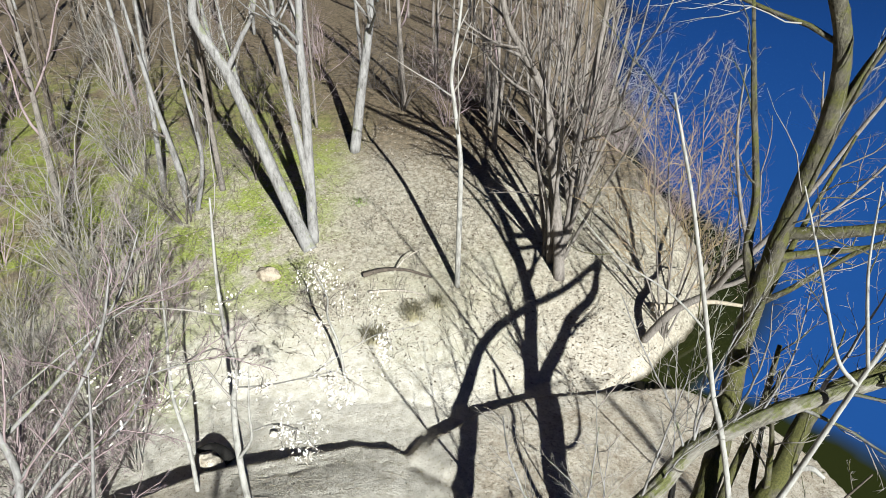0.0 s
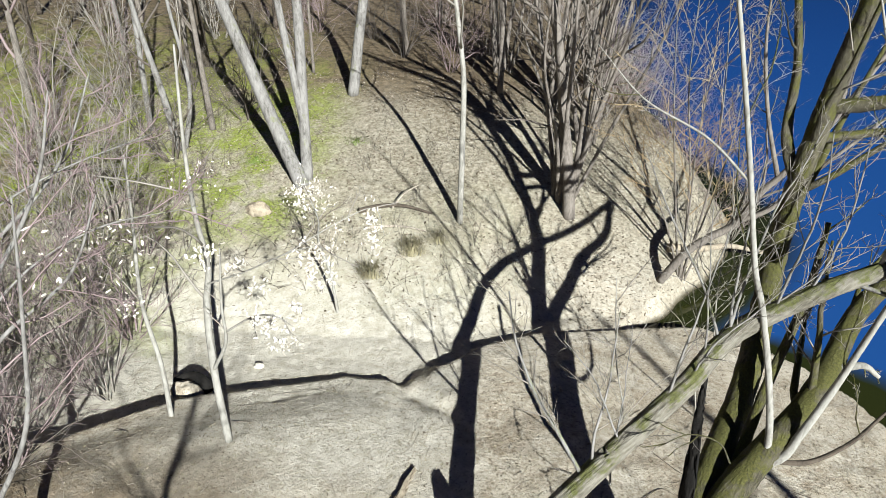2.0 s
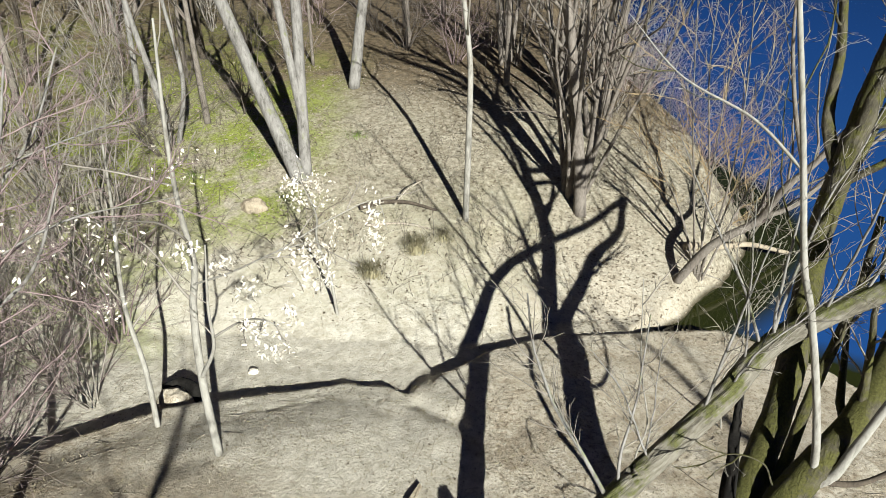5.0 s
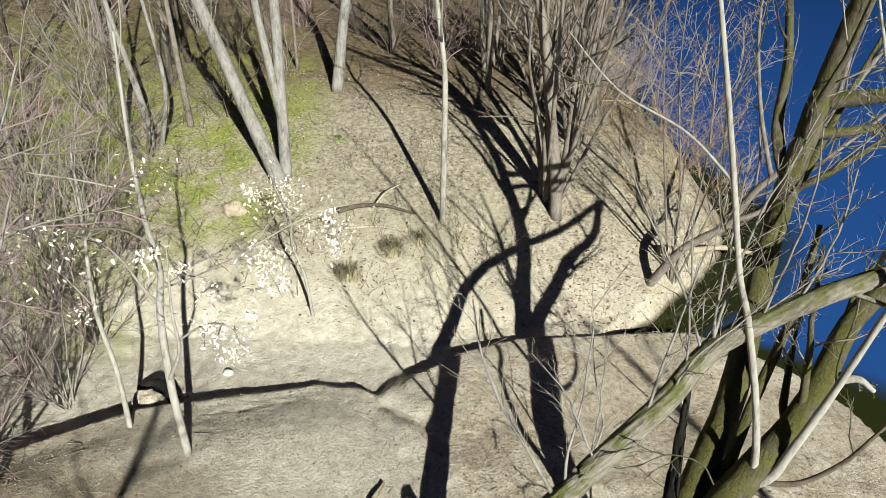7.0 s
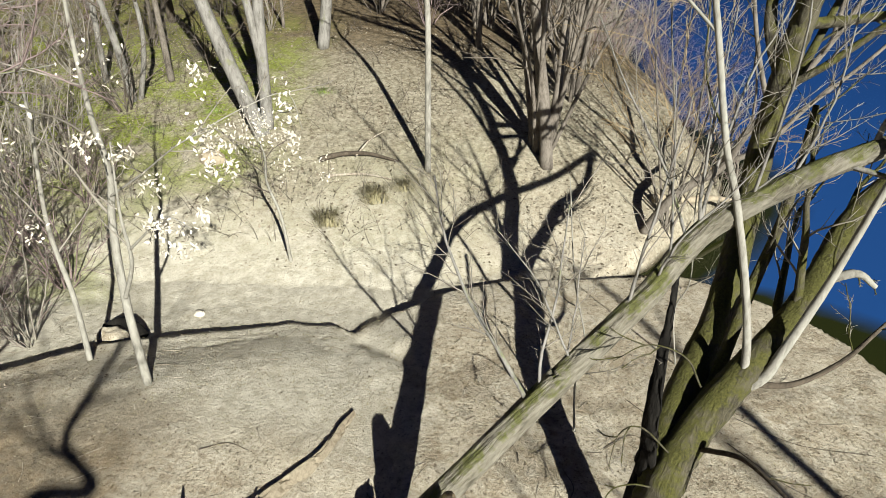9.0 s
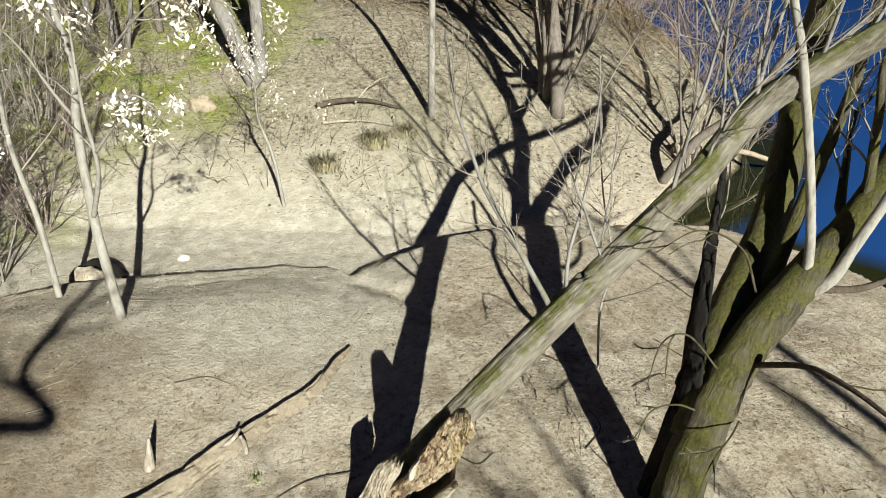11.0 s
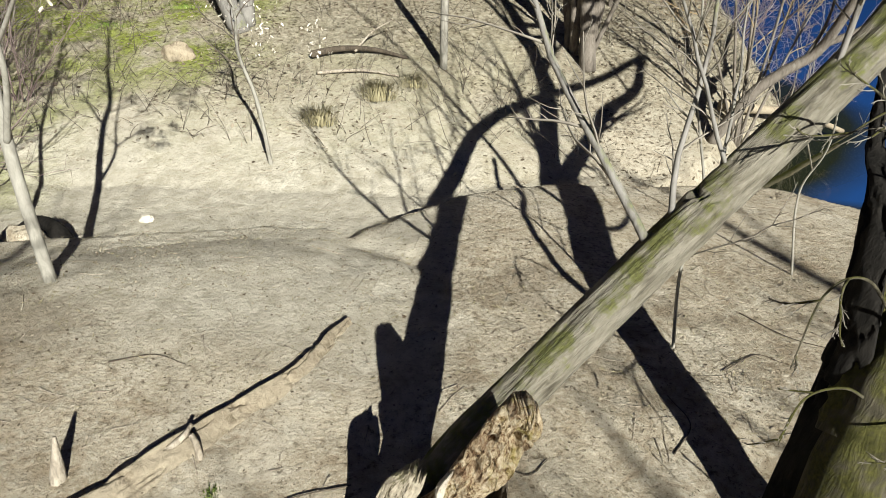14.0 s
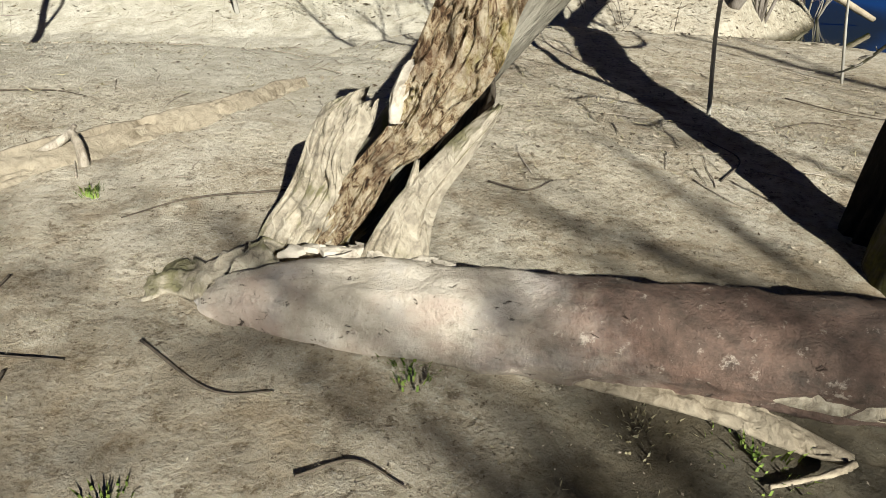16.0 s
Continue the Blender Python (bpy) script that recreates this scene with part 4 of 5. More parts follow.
    stem_tree("leaning_bank_tree", "grey leaning willow at the edge of the pool", [
        ([foot_at(4.9, 13.1, 0.05), (5.35, 13.0, 0.85), (5.76, 12.95, 1.26), (6.24, 12.9, 1.65), (6.45, 12.6, 2.5), (6.85, 12.5, 3.1), (7.5, 12.5, 4.2), (8.2, 12.6, 5.6), (9.2, 12.8, 7.4)], 0.105, 0.03),
        ([(6.3, 12.85, 1.75), (6.9, 12.8, 2.1), (7.6, 12.9, 2.9), (8.8, 13.1, 4.0), (10.2, 13.4, 5.6)], 0.06, 0.02)],
        "grey", "twig", 17, spec_of((1.2, 1.0, 0.7), r=0.4), 0.25, limbs=[
        ([(6.7, 12.55, 2.9), (6.2, 12.6, 4.2), (5.9, 12.8, 5.6), (5.8, 12.9, 7.0)], 0.05, 0.012),
        ([(7.5, 12.5, 4.2), (7.7, 12.9, 5.4), (7.6, 13.3, 6.8)], 0.05, 0.012)])
    # clumps of stems crowding the river bank
    for k, (x, y, n, tall) in enumerate([(2.75, 15.3, 9, 7.5), (3.7, 17.6, 8, 7.0), (2.9, 19.6, 8, 7.5), (1.3, 21.5, 7, 7.5), (4.3, 21.0, 7, 7.0)]):
        rng = np.random.default_rng(300 + k)
        stems = []
        for q in range(n):
            a, lean = rng.uniform(0, 6.28), rng.uniform(0.05, 0.42)
            cx, cy = x + 0.25 * math.cos(a), y + 0.25 * math.sin(a)
            dx, dy, h = lean * math.cos(a) + 0.08, lean * math.sin(a), tall * rng.uniform(0.7, 1.1)
            stems.append(([foot_at(cx, cy, 0.1), (cx + dx * h * 0.25, cy + dy * h * 0.25, ground_z(cx, cy) + h * 0.3), (cx + dx * h * 0.6 + rng.normal(0, 0.12), cy + dy * h * 0.6, ground_z(cx, cy) + h * 0.65), (cx + dx * h * 0.8, cy + dy * h * 0.8, ground_z(cx, cy) + h)], rng.uniform(0.04, 0.085), 0.012))
        stem_tree("alder_clump", "clump of bare grey-brown stems crowding the river bank", stems, "grey", "twig", 310 + k, spec_of((0.55, 0.6, 0.35)), 0.3, 9, group="clumps on the river bank")
    stem_tree("sapling", "slender pale sapling at the lip of the dry channel", [([foot_at(-3.36, 7.12), (-3.42, 7.2, 1.5), (-3.40, 7.3, 2.6), (-3.27, 7.3, 3.3), (-3.32, 7.3, 4.05), (-3.3, 7.3, 5.0), (-3.2, 7.3, 6.2)], 0.062, 0.012)],
              "pale", "twig_pale", 18, spec_of((0.6, 0.7, 0.5)), 0.35, 10, limbs=[
              ([(-3.42, 7.2, 1.6), (-3.05, 6.95, 2.3), (-2.95, 6.8, 3.0), (-2.8, 6.7, 3.9)], 0.03, 0.008), ([(-3.0, 6.9, 2.5), (-2.5, 6.6, 2.95), (-2.05, 6.15, 3.3), (-1.8, 6.1, 3.2)], 0.016, 0.004), ([(-3.35, 7.3, 3.0), (-2.6, 6.8, 3.5), (-1.9, 6.4, 4.0), (-1.45, 6.3, 4.2)], 0.014, 0.004), ([(-1.9, 6.4, 4.0), (-1.3, 6.7, 4.3), (-0.9, 6.9, 4.4), (-0.8, 7.0, 4.0)], 0.008, 0.003)],
              leaves=[((-1.50, 6.30, 4.10), (0.15, 0.10, 0.09), 60), ((-1.42, 6.18, 3.88), (0.10, 0.08, 0.10), 40), ((-1.74, 6.67, 4.62), (0.07, 0.07, 0.10), 22), ((-2.05, 6.12, 3.22), (0.16, 0.08, 0.06), 40), ((-1.88, 6.0, 3.02), (0.13, 0.08, 0.05), 32), ((-1.95, 6.72, 3.07), (0.05, 0.05, 0.10), 24), ((-2.30, 6.33, 3.14), (0.10, 0.08, 0.08), 26), ((-2.25, 6.3, 3.6), (0.08, 0.08, 0.06), 22), ((-2.45, 6.25, 3.92), (0.08, 0.07, 0.05), 20), ((-2.83, 6.33, 4.02), (0.09, 0.08, 0.07), 26), ((-0.93, 6.85, 4.3), (0.05, 0.05, 0.14), 26), ((-0.95, 7.0, 3.88), (0.06, 0.05, 0.08), 22), ((-3.2, 7.2, 4.6), (0.2, 0.2, 0.15), 20)])
    stem_tree("sapling", "thin pale sapling beside the channel edge", [([foot_at(-4.58, 7.75), (-4.57, 7.8, 1.2), (-4.7, 7.9, 2.3), (-4.6, 8.0, 3.6), (-4.5, 8.0, 4.6)], 0.045, 0.01)],
              "pale", "twig_pale", 19, spec_of((0.7, 0.7, 0.5)), 0.35, 10, leaves=[((-4.8, 7.7, 2.3), (0.12, 0.1, 0.12), 22), ((-4.9, 8.0, 3.3), (0.14, 0.12, 0.12), 20)])
    stem_tree("sapling", "small leafy sapling bent over at the foot of the bank", [([foot_at(-2.46, 11.2), (-2.58, 11.25, 1.0), (-2.75, 11.2, 1.7), (-2.7, 11.1, 2.3), (-2.9, 11.0, 3.0)], 0.035, 0.008)],
              "pale", "twig", 20, spec_of((1.0, 0.8, 0.5)), 0.3, 8, leaves=[((-2.85, 11.2, 2.75), (0.22, 0.15, 0.22), 130), ((-2.4, 11.2, 2.1), (0.15, 0.15, 0.2), 30), ((-1.7, 11.6, 1.9), (0.12, 0.12, 0.15), 25)])
    stem_tree("young_tree", "pale forked young tree on the mossy slope", [([foot_at(-7.75, 16.2), (-7.9, 16.2, 3.4), (-8.2, 16.2, 5.2), (-8.6, 16.2, 8.5)], 0.11, 0.03), ([foot_at(-7.6, 16.3), (-7.2, 16.3, 3.6), (-7.4, 16.3, 6), (-7.3, 16.3, 9)], 0.07, 0.02)],
              "silver", "twig", 21, spec_of((0.7, 0.7, 0.5)), 0.4, 10)
    stem_tree("near_tree", "crooked bare tree beside the trodden ground", [([foot_at(-5.2, 4.6), (-4.9, 4.5, 1.2), (-5.3, 4.7, 2.4), (-5.0, 4.9, 3.6), (-5.3, 5.1, 5.0), (-5.2, 5.3, 6.4)], 0.075, 0.015)],
              "silver", "twig_red", 22, spec_of((1.5, 1.5, 1.1), r=0.4), 0.35, 10, limbs=[([(-5.1, 4.85, 3.4), (-4.4, 5.3, 4.4), (-4.0, 5.6, 5.2), (-3.8, 5.8, 6.0)], 0.03, 0.008), ([(-5.2, 5.0, 4.0), (-4.6, 5.9, 4.6), (-4.2, 6.4, 5.2), (-3.9, 6.7, 6.0)], 0.028, 0.008), ([(-5.0, 4.7, 3.0), (-4.3, 4.9, 3.8), (-3.6, 5.1, 4.4), (-3.2, 5.2, 5.2)], 0.028, 0.007), ([(-5.05, 4.8, 3.2), (-4.3, 5.2, 4.2), (-3.5, 5.5, 4.7), (-2.5, 5.7, 4.9)], 0.018, 0.005), ([(-5.2, 5.0, 4.4), (-4.3, 6.0, 5.0), (-3.4, 6.8, 5.3)], 0.016, 0.005),
              ([(-4.95, 4.5, 1.5), (-4.2, 4.6, 2.8), (-3.8, 4.6, 4.2), (-3.6, 4.7, 5.4)], 0.032, 0.008)], leaves=[((-3.6, 5.4, 4.5), (0.5, 0.3, 0.2), 50)])


def woodland():
    """The wood on the bank behind: a few grown trees, repeated."""
    rng = np.random.default_rng(31)
    made = []
    for k in range(5):
        lean = rng.normal(0, 0.5, 2)
        pts = [(0, 0, -0.3), (lean[0] * 0.3, lean[1] * 0.3, 2.5), (lean[0] * 0.7, lean[1] * 0.5, 6), (lean[0], lean[1], 12)]
        made.append(stem_tree("woodland_tree", "bare grey woodland tree with a fine twiggy crown", [(pts, 0.075 + 0.018 * k, 0.02)], ("grey", "silver", "grey", "grey", "dark")[k], ("twig", "twig", "twig_red", "twig", "twig")[k],
                              40 + k, spec_of((1.0, 0.6, 0.4)), 0.25, 9, group="woodland trees"))
    spots = []
    while len(spots) < 150:
        y = 15 + 75 * rng.uniform(0, 1) ** 1.3
        x = rng.uniform(-0.75 * y - 2, 0.16 * y + 2.5)
        if x > np.interp(y, SPIT[:, 0], SPIT[:, 1]) - 2.5 or (y < 19.5 and x > -6.5):
            continue
        if all(math.hypot(x - a, y - b) > 1.1 for a, b in spots):
            spots.append((x, y))
    for k, (x, y) in enumerate(spots):
        m = pose(x, y, ground_z(x, y), 0, 0, rng.uniform(0, 360)) @ Matrix.Scale(rng.uniform(0.8, 1.15), 4)
        if k < len(made):
            made[k].matrix_basis = m
        else:
            copy_thing(made[k % len(made)], m)




# ---- brush on the left bank and along the river ----
def brush():
    rng = np.random.default_rng(61)
    made = []
    for k in range(6):
        bush = thing("shrub", "dense leafless shrub of thin grey-purple stems", "shrub", group="shrubs on the bank")
        woods = grown()
        for q in range(10):
            a = rng.uniform(0, 6.28)
            tilt = rng.uniform(0.1, 0.8)
            pts, rad = shoot(rng, (0.12 * math.cos(a), 0.12 * math.sin(a), -0.1), (tilt * math.cos(a), tilt * math.sin(a), 1), rng.uniform(2.0, 4.0), rng.uniform(0.012, 0.024), 0.003, 0.13, 0.012, 12)
            woods[0].append(Wood())
            woods[0][-1].tube(pts, rad, 5)
            sprout(rng, pts, rad, [None, dict(FINE[1], n=10, len=0.46, angle=52, min=0.005, wob=0.22, seg=4), dict(FINE[2], n=4, len=0.46, angle=50, min=0.0032, seg=1)], 1, woods)
        link_grown(woods, bush, ("twig_red", "twig", "twig_pale", "twig", "twig_pale", "twig_red")[k], ("twig_red", "twig", "twig_red", "twig", "twig_pale", "twig_red")[k], "stem")
        made.append(bush)
    spots = [(-6.4, 6.5), (-6.3, 5.5), (-6.2, 8.6), (-7.4, 9.4), (-8.8, 9.0), (-6.6, 10.4), (-8.0, 11.2), (-9.6, 10.8), (-7.2, 12.6), (-9.0, 12.8), (-10.8, 12.2), (-10.2, 14.4), (-8.6, 14.6), (-12.2, 14.0), (-11.6, 16.4), (-13.6, 16.0),
             (-9.9, 17.6), (-12.6, 18.8), (-7.6, 7.4), (-9.6, 7.2), (-11.4, 9.0), (-6.3, 17.8), (-8.4, 19.2), (-14.8, 18.2), (-10.8, 20.4), (-5.4, 20.6), (-7.2, 22), (-2.2, 22.4), (-0.4, 21.2), 
             (0.8, 23.0), (3.2, 21.6), (4.4, 19.2), (5.6, 20.8), (6.4, 18.6), (7.2, 18.8), (6.2, 22.4), (4.2, 24.2), (2.4, 25.6), (-3.4, 24.4), (-5.8, 25.2), (-9.2, 24.0), (-13.0, 23.0), (-15.8, 21.0), (6.0, 24.5), (5.0, 27.0), (3.0, 29.0), (-1.0, 27.0), (-6.5, 29.0), (-11.0, 28.0), (-16.0, 26.0), (-19.0, 24.0), (0.5, 32.0), (5.0, 33.0), (-4.5, 35.0), (6.6, 27.0), (7.0, 30.0), (7.8, 34.0), (8.6, 38.0), (9.8, 43.0), (10.8, 48.0), (12.0, 54.0), (5.6, 38.0), (6.6, 45.0), (7.9, 20.6), (7.6, 22.8), (6.9, 25.0), (-8.2, 8.2), (-9.0, 10.0), (-8.2, 13.4), (-7.8, 15.8), (8.0, 16.8)]
    for k, (x, y) in enumerate(spots):
        m = pose(x, y, ground_z(x, y), rng.uniform(-8, 8), rng.uniform(-8, 8), rng.uniform(0, 360)) @ Matrix.Scale(rng.uniform(0.75, 1.25), 4)
        if k < len(made):
            made[k].matrix_basis = m
        else:
            copy_thing(made[int(rng.integers(0, 6))], m)


def river_shrubs():
    """Upright shoots of the willow scrub at the pool, some with orange buds."""
    stem_tree("willow_scrub", "pale slender willow shoots with orange buds by the pool", [
        ([foot_at(5.55, 13.6), (5.4, 13.5, 1.6), (5.2, 13.3, 3.2), (5.1, 13.2, 5.2)], 0.027, 0.007), ([foot_at(5.6, 13.7), (5.9, 13.7, 1.6), (6.1, 13.7, 3.4), (6.1, 13.8, 5.0)], 0.025, 0.007),
        ([foot_at(5.5, 13.7), (5.0, 13.9, 1.3), (4.4, 14.1, 2.3), (3.7, 14.3, 3.2)], 0.025, 0.007), ([foot_at(5.7, 13.7), (6.4, 14.2, 1.4), (7.0, 14.6, 2.6)], 0.03, 0.008),
        ([foot_at(5.5, 13.6), (5.0, 13.4, 2.0), (4.6, 13.4, 4.0), (4.3, 13.5, 6.2)], 0.027, 0.007), ([foot_at(5.6, 13.6), (5.3, 13.6, 2.4), (4.9, 13.7, 4.6), (4.8, 13.8, 6.6)], 0.027, 0.007), ([foot_at(5.6, 13.6), (5.7, 13.4, 2.4), (5.5, 13.2, 4.4), (5.2, 13.2, 6.4)], 0.027, 0.007)],
        "grey", "twig_bud", 71, spec_of((1.3, 1.2, 0.8)), 0.3, 8, category="shrub")
    stem_tree("willow_scrub", "slim pale willow rods rising beside the leaning trunk", [
        ([foot_at(2.55, 6.9), (2.48, 6.95, 0.7), (2.52, 6.9, 1.4), (2.3, 6.9, 2.3), (2.1, 6.8, 3.6)], 0.016, 0.005), ([foot_at(4.4, 8.6), (4.2, 8.6, 0.8), (4.25, 8.4, 1.5), (4.05, 8.3, 2.8), (4.0, 8.2, 4.2)], 0.014, 0.005)],
        "pale", "twig_pale", 72, spec_of((0.8, 0.7, 0.5)), 0.3, 8, category="shrub")


def shade_trees():
    """Bare spreading trees behind the open ground, whose thin shade falls across it."""
    def turned(points):
        return [(x + 0.07 * max(z, 0), y, z) for x, y, z in points]

    stem_tree("spreading_tree", "bare spreading tree behind the open ground", [(turned([foot_at(12.2, -8.2), (12.0, -8.2, 3), (11.6, -8.0, 6), (11.4, -8.0, 10)]), 0.2, 0.06)], "grey", "twig", 76, spec_of((1.0, 0.8, 0.5)), 0.4, limbs=[
        (turned([(12.0, -8.2, 4.0), (9.4, -8.6, 5.6), (7.6, -8.2, 6.2), (6.4, -7.7, 6.5)]), 0.09, 0.03), (turned([(11.8, -8.1, 5.0), (9.0, -9.6, 6.0), (6.3, -9.4, 6.4), (5.0, -8.6, 6.6)]), 0.06, 0.02),
        (turned([(11.9, -8.2, 3.4), (10.2, -7.4, 4.2), (8.6, -6.0, 4.8), (7.2, -4.6, 5.4)]), 0.07, 0.02)])
    stem_tree("spreading_tree", "crooked bare tree behind the open ground", [(turned([foot_at(2.2, -6.4), (1.6, -6.0, 2.0), (0.9, -5.2, 4.0), (0.05, -4.4, 5.0), (0.68, -4.12, 5.05), (0.14, -3.8, 5.3), (0.16, -3.3, 5.6), (0.3, -2.9, 6.0)]), 0.10, 0.03)],
              "grey", "twig", 77, spec_of((0.7, 0.7, 0.5)), 0.55)
    stem_tree("spreading_tree", "tall bare tree with spreading limbs behind the ground", [(turned([foot_at(9.6, -16.8), (9.5, -16.8, 4), (9.5, -16.6, 7), (9.6, -16.6, 8.8)]), 0.2, 0.08)], "grey", "twig", 79, spec_of((0.4, 0.5, 0.3)), 0.5, limbs=[
        (turned([(9.5, -16.6, 6.8), (8.6, -14.4, 7.8), (7.86, -12.64, 8.0), (6.96, -11.4, 7.8), (6.06, -10.27, 7.5), (5.6, -9.6, 7.4)]), 0.055, 0.028),
        (turned([(9.5, -16.6, 7.2), (8.4, -14.2, 8.2), (7.7, -13.0, 8.2), (7.4, -12.5, 8.2), (6.7, -11.9, 8.2), (6.2, -11.4, 8.3)]), 0.05, 0.025),
        (turned([(9.5, -16.6, 7.6), (9.0, -14.6, 8.4), (8.6, -13.6, 8.5), (8.1, -12.95, 8.5), (7.7, -12.5, 8.6)]), 0.07, 0.04),
        (turned([(9.55, -16.6, 8.0), (9.7, -15.2, 8.6), (9.3, -14.0, 8.8), (8.9, -13.2, 8.8), (8.5, -12.6, 8.8)]), 0.05, 0.03)])


# ---- dead wood and stones ----
def simple_wood(name, label, category, points, r0, r1, material, seed, sides=12, rough=0.06, group="", parts=()):
    """One piece of dead wood lying or standing about, with parts of its own."""
    rng = np.random.default_rng(seed)
    foot = Vector(points[0])
    ob = thing(name, label, category, foot, group)
    made = []
    for part_name, pts, a, b, mat in [("wood", points, r0, r1, material), *parts]:
        w = Wood()
        count = max(6, 9 * len(pts))
        w.tube(curve(pts, count), np.linspace(a, b, count), sides, rough, rng)
        made.append(w.link(part_name, mat, ob))
    for o in made:
        o.matrix_parent_inverse = Matrix.Translation(-foot)
    return ob


def on(x, y, lift=0.0):
    return (x, y, ground_z(x, y) + lift)


def boulder(name, label, at, size, seed, material="stone"):
    bm = bmesh.new()
    bmesh.ops.create_icosphere(bm, subdivisions=4, radius=1.0)
    for v in bm.verts:
        n = noise.fractal(v.co * 1.3 + Vector((seed, 0, 0)), 1.0, 2.0, 4) * 0.25
        v.co = Vector((v.co.x * size[0], v.co.y * size[1], v.co.z * size[2])) * (1 + n)
    me = bpy.data.meshes.new(name)
    bm.to_mesh(me)
    bm.free()
    me.polygons.foreach_set("use_smooth", np.ones(len(me.polygons), bool))
    me.materials.append(MAT[material])
    ob = new(name, me)
    ob.location = at
    return tagged(ob, label, "rock")


def root_plate():
    """A torn, warped plate of bark lying against the end of the log."""
    n, m, base = 22, 18, ground_z(-0.2, 4.35) - 0.03
    verts, faces = [], []
    for side in (0, 1):
        for i in range(n):
            for j in range(m):
                u, v = i / (n - 1), j / (m - 1)
                torn = 0.05 * noise.noise(Vector((7 * u, 5 * v, 3.0)))
                x = -0.42 + 0.46 * u + torn + 0.03 * math.sin(11 * v) * (u > 0.8)
                y = 4.20 + 0.27 * v + 0.10 * u + 0.04 * math.sin(9 * u)
                arch = 0.17 * math.sin(math.pi * min(1, 0.15 + v * 0.85)) * (0.35 + 0.65 * u)
                z = base + arch + 0.035 * noise.fractal(Vector((9 * u, 7 * v, 1.0)), 1, 2, 4) - 0.025 * side
                verts.append((x, y, z))
    k = n * m
    for i in range(n - 1):
        for j in range(m - 1):
            a = i * m + j
            faces.append((a, a + m, a + m + 1, a + 1))
            faces.append((k + a, k + a + 1, k + a + m + 1, k + a + m))
    rim = [i * m for i in range(n)] + [(n - 1) * m + j for j in range(1, m)] + [i * m + m - 1 for i in range(n - 2, -1, -1)] + list(range(m - 2, 0, -1))
    for q in range(len(rim)):
        a, b = rim[q], rim[(q + 1) % len(rim)]
        faces.append((a, k + a, k + b, b))
    tagged(mesh_object("root_plate", verts, faces, "prong"), "torn plate of grey bark against the log's end", "bark")


def sunken_limb():
    """A flat-worn limb, its far edge standing clear of the soil, its near side level with it."""
    foot = Vector(on(-0.42, 6.86))
    limb = thing("sunken_limb", "earth-covered barkless limb half sunk in the trodden soil", "log", foot)
    mid = [(-0.42, 6.88, 0.05), (-0.50, 6.62, 0.11), (-0.60, 6.3, 0.13), (-0.70, 6.03, 0.15), (-0.93, 5.72, 0.18), (-1.1, 5.5, 0.20), (-1.38, 5.14, 0.23), (-1.62, 4.8, 0.26), (-1.98, 4.4, 0.28), (-2.4, 4.0, 0.30)]
    far = [on(x - 0.36 * w, y + 0.22 * w, 0.06 + 0.13 * w) for x, y, w in mid]
    near = [on(x + 0.38 * w, y - 0.24 * w, -0.03) for x, y, w in mid]
    v, f = sheet(near, far, (0.2, -0.2, 1), 0.012, 0.10, 0.02, 57, 160, 26, 12, 4)
    made = [mesh_object("worn_top", v, f, "clay", limb)]
    w = Wood()
    w.tube(curve([on(-1.40, 5.22, 0.02), on(-1.30, 5.32, 0.08), on(-1.27, 5.38, 0.13)], 12), np.linspace(0.03, 0.012, 12), 10, 0.1, np.random.default_rng(6))
    made.append(w.link("stub", "dead", limb))
    for o in made:
        o.matrix_parent_inverse = Matrix.Translation(-foot)


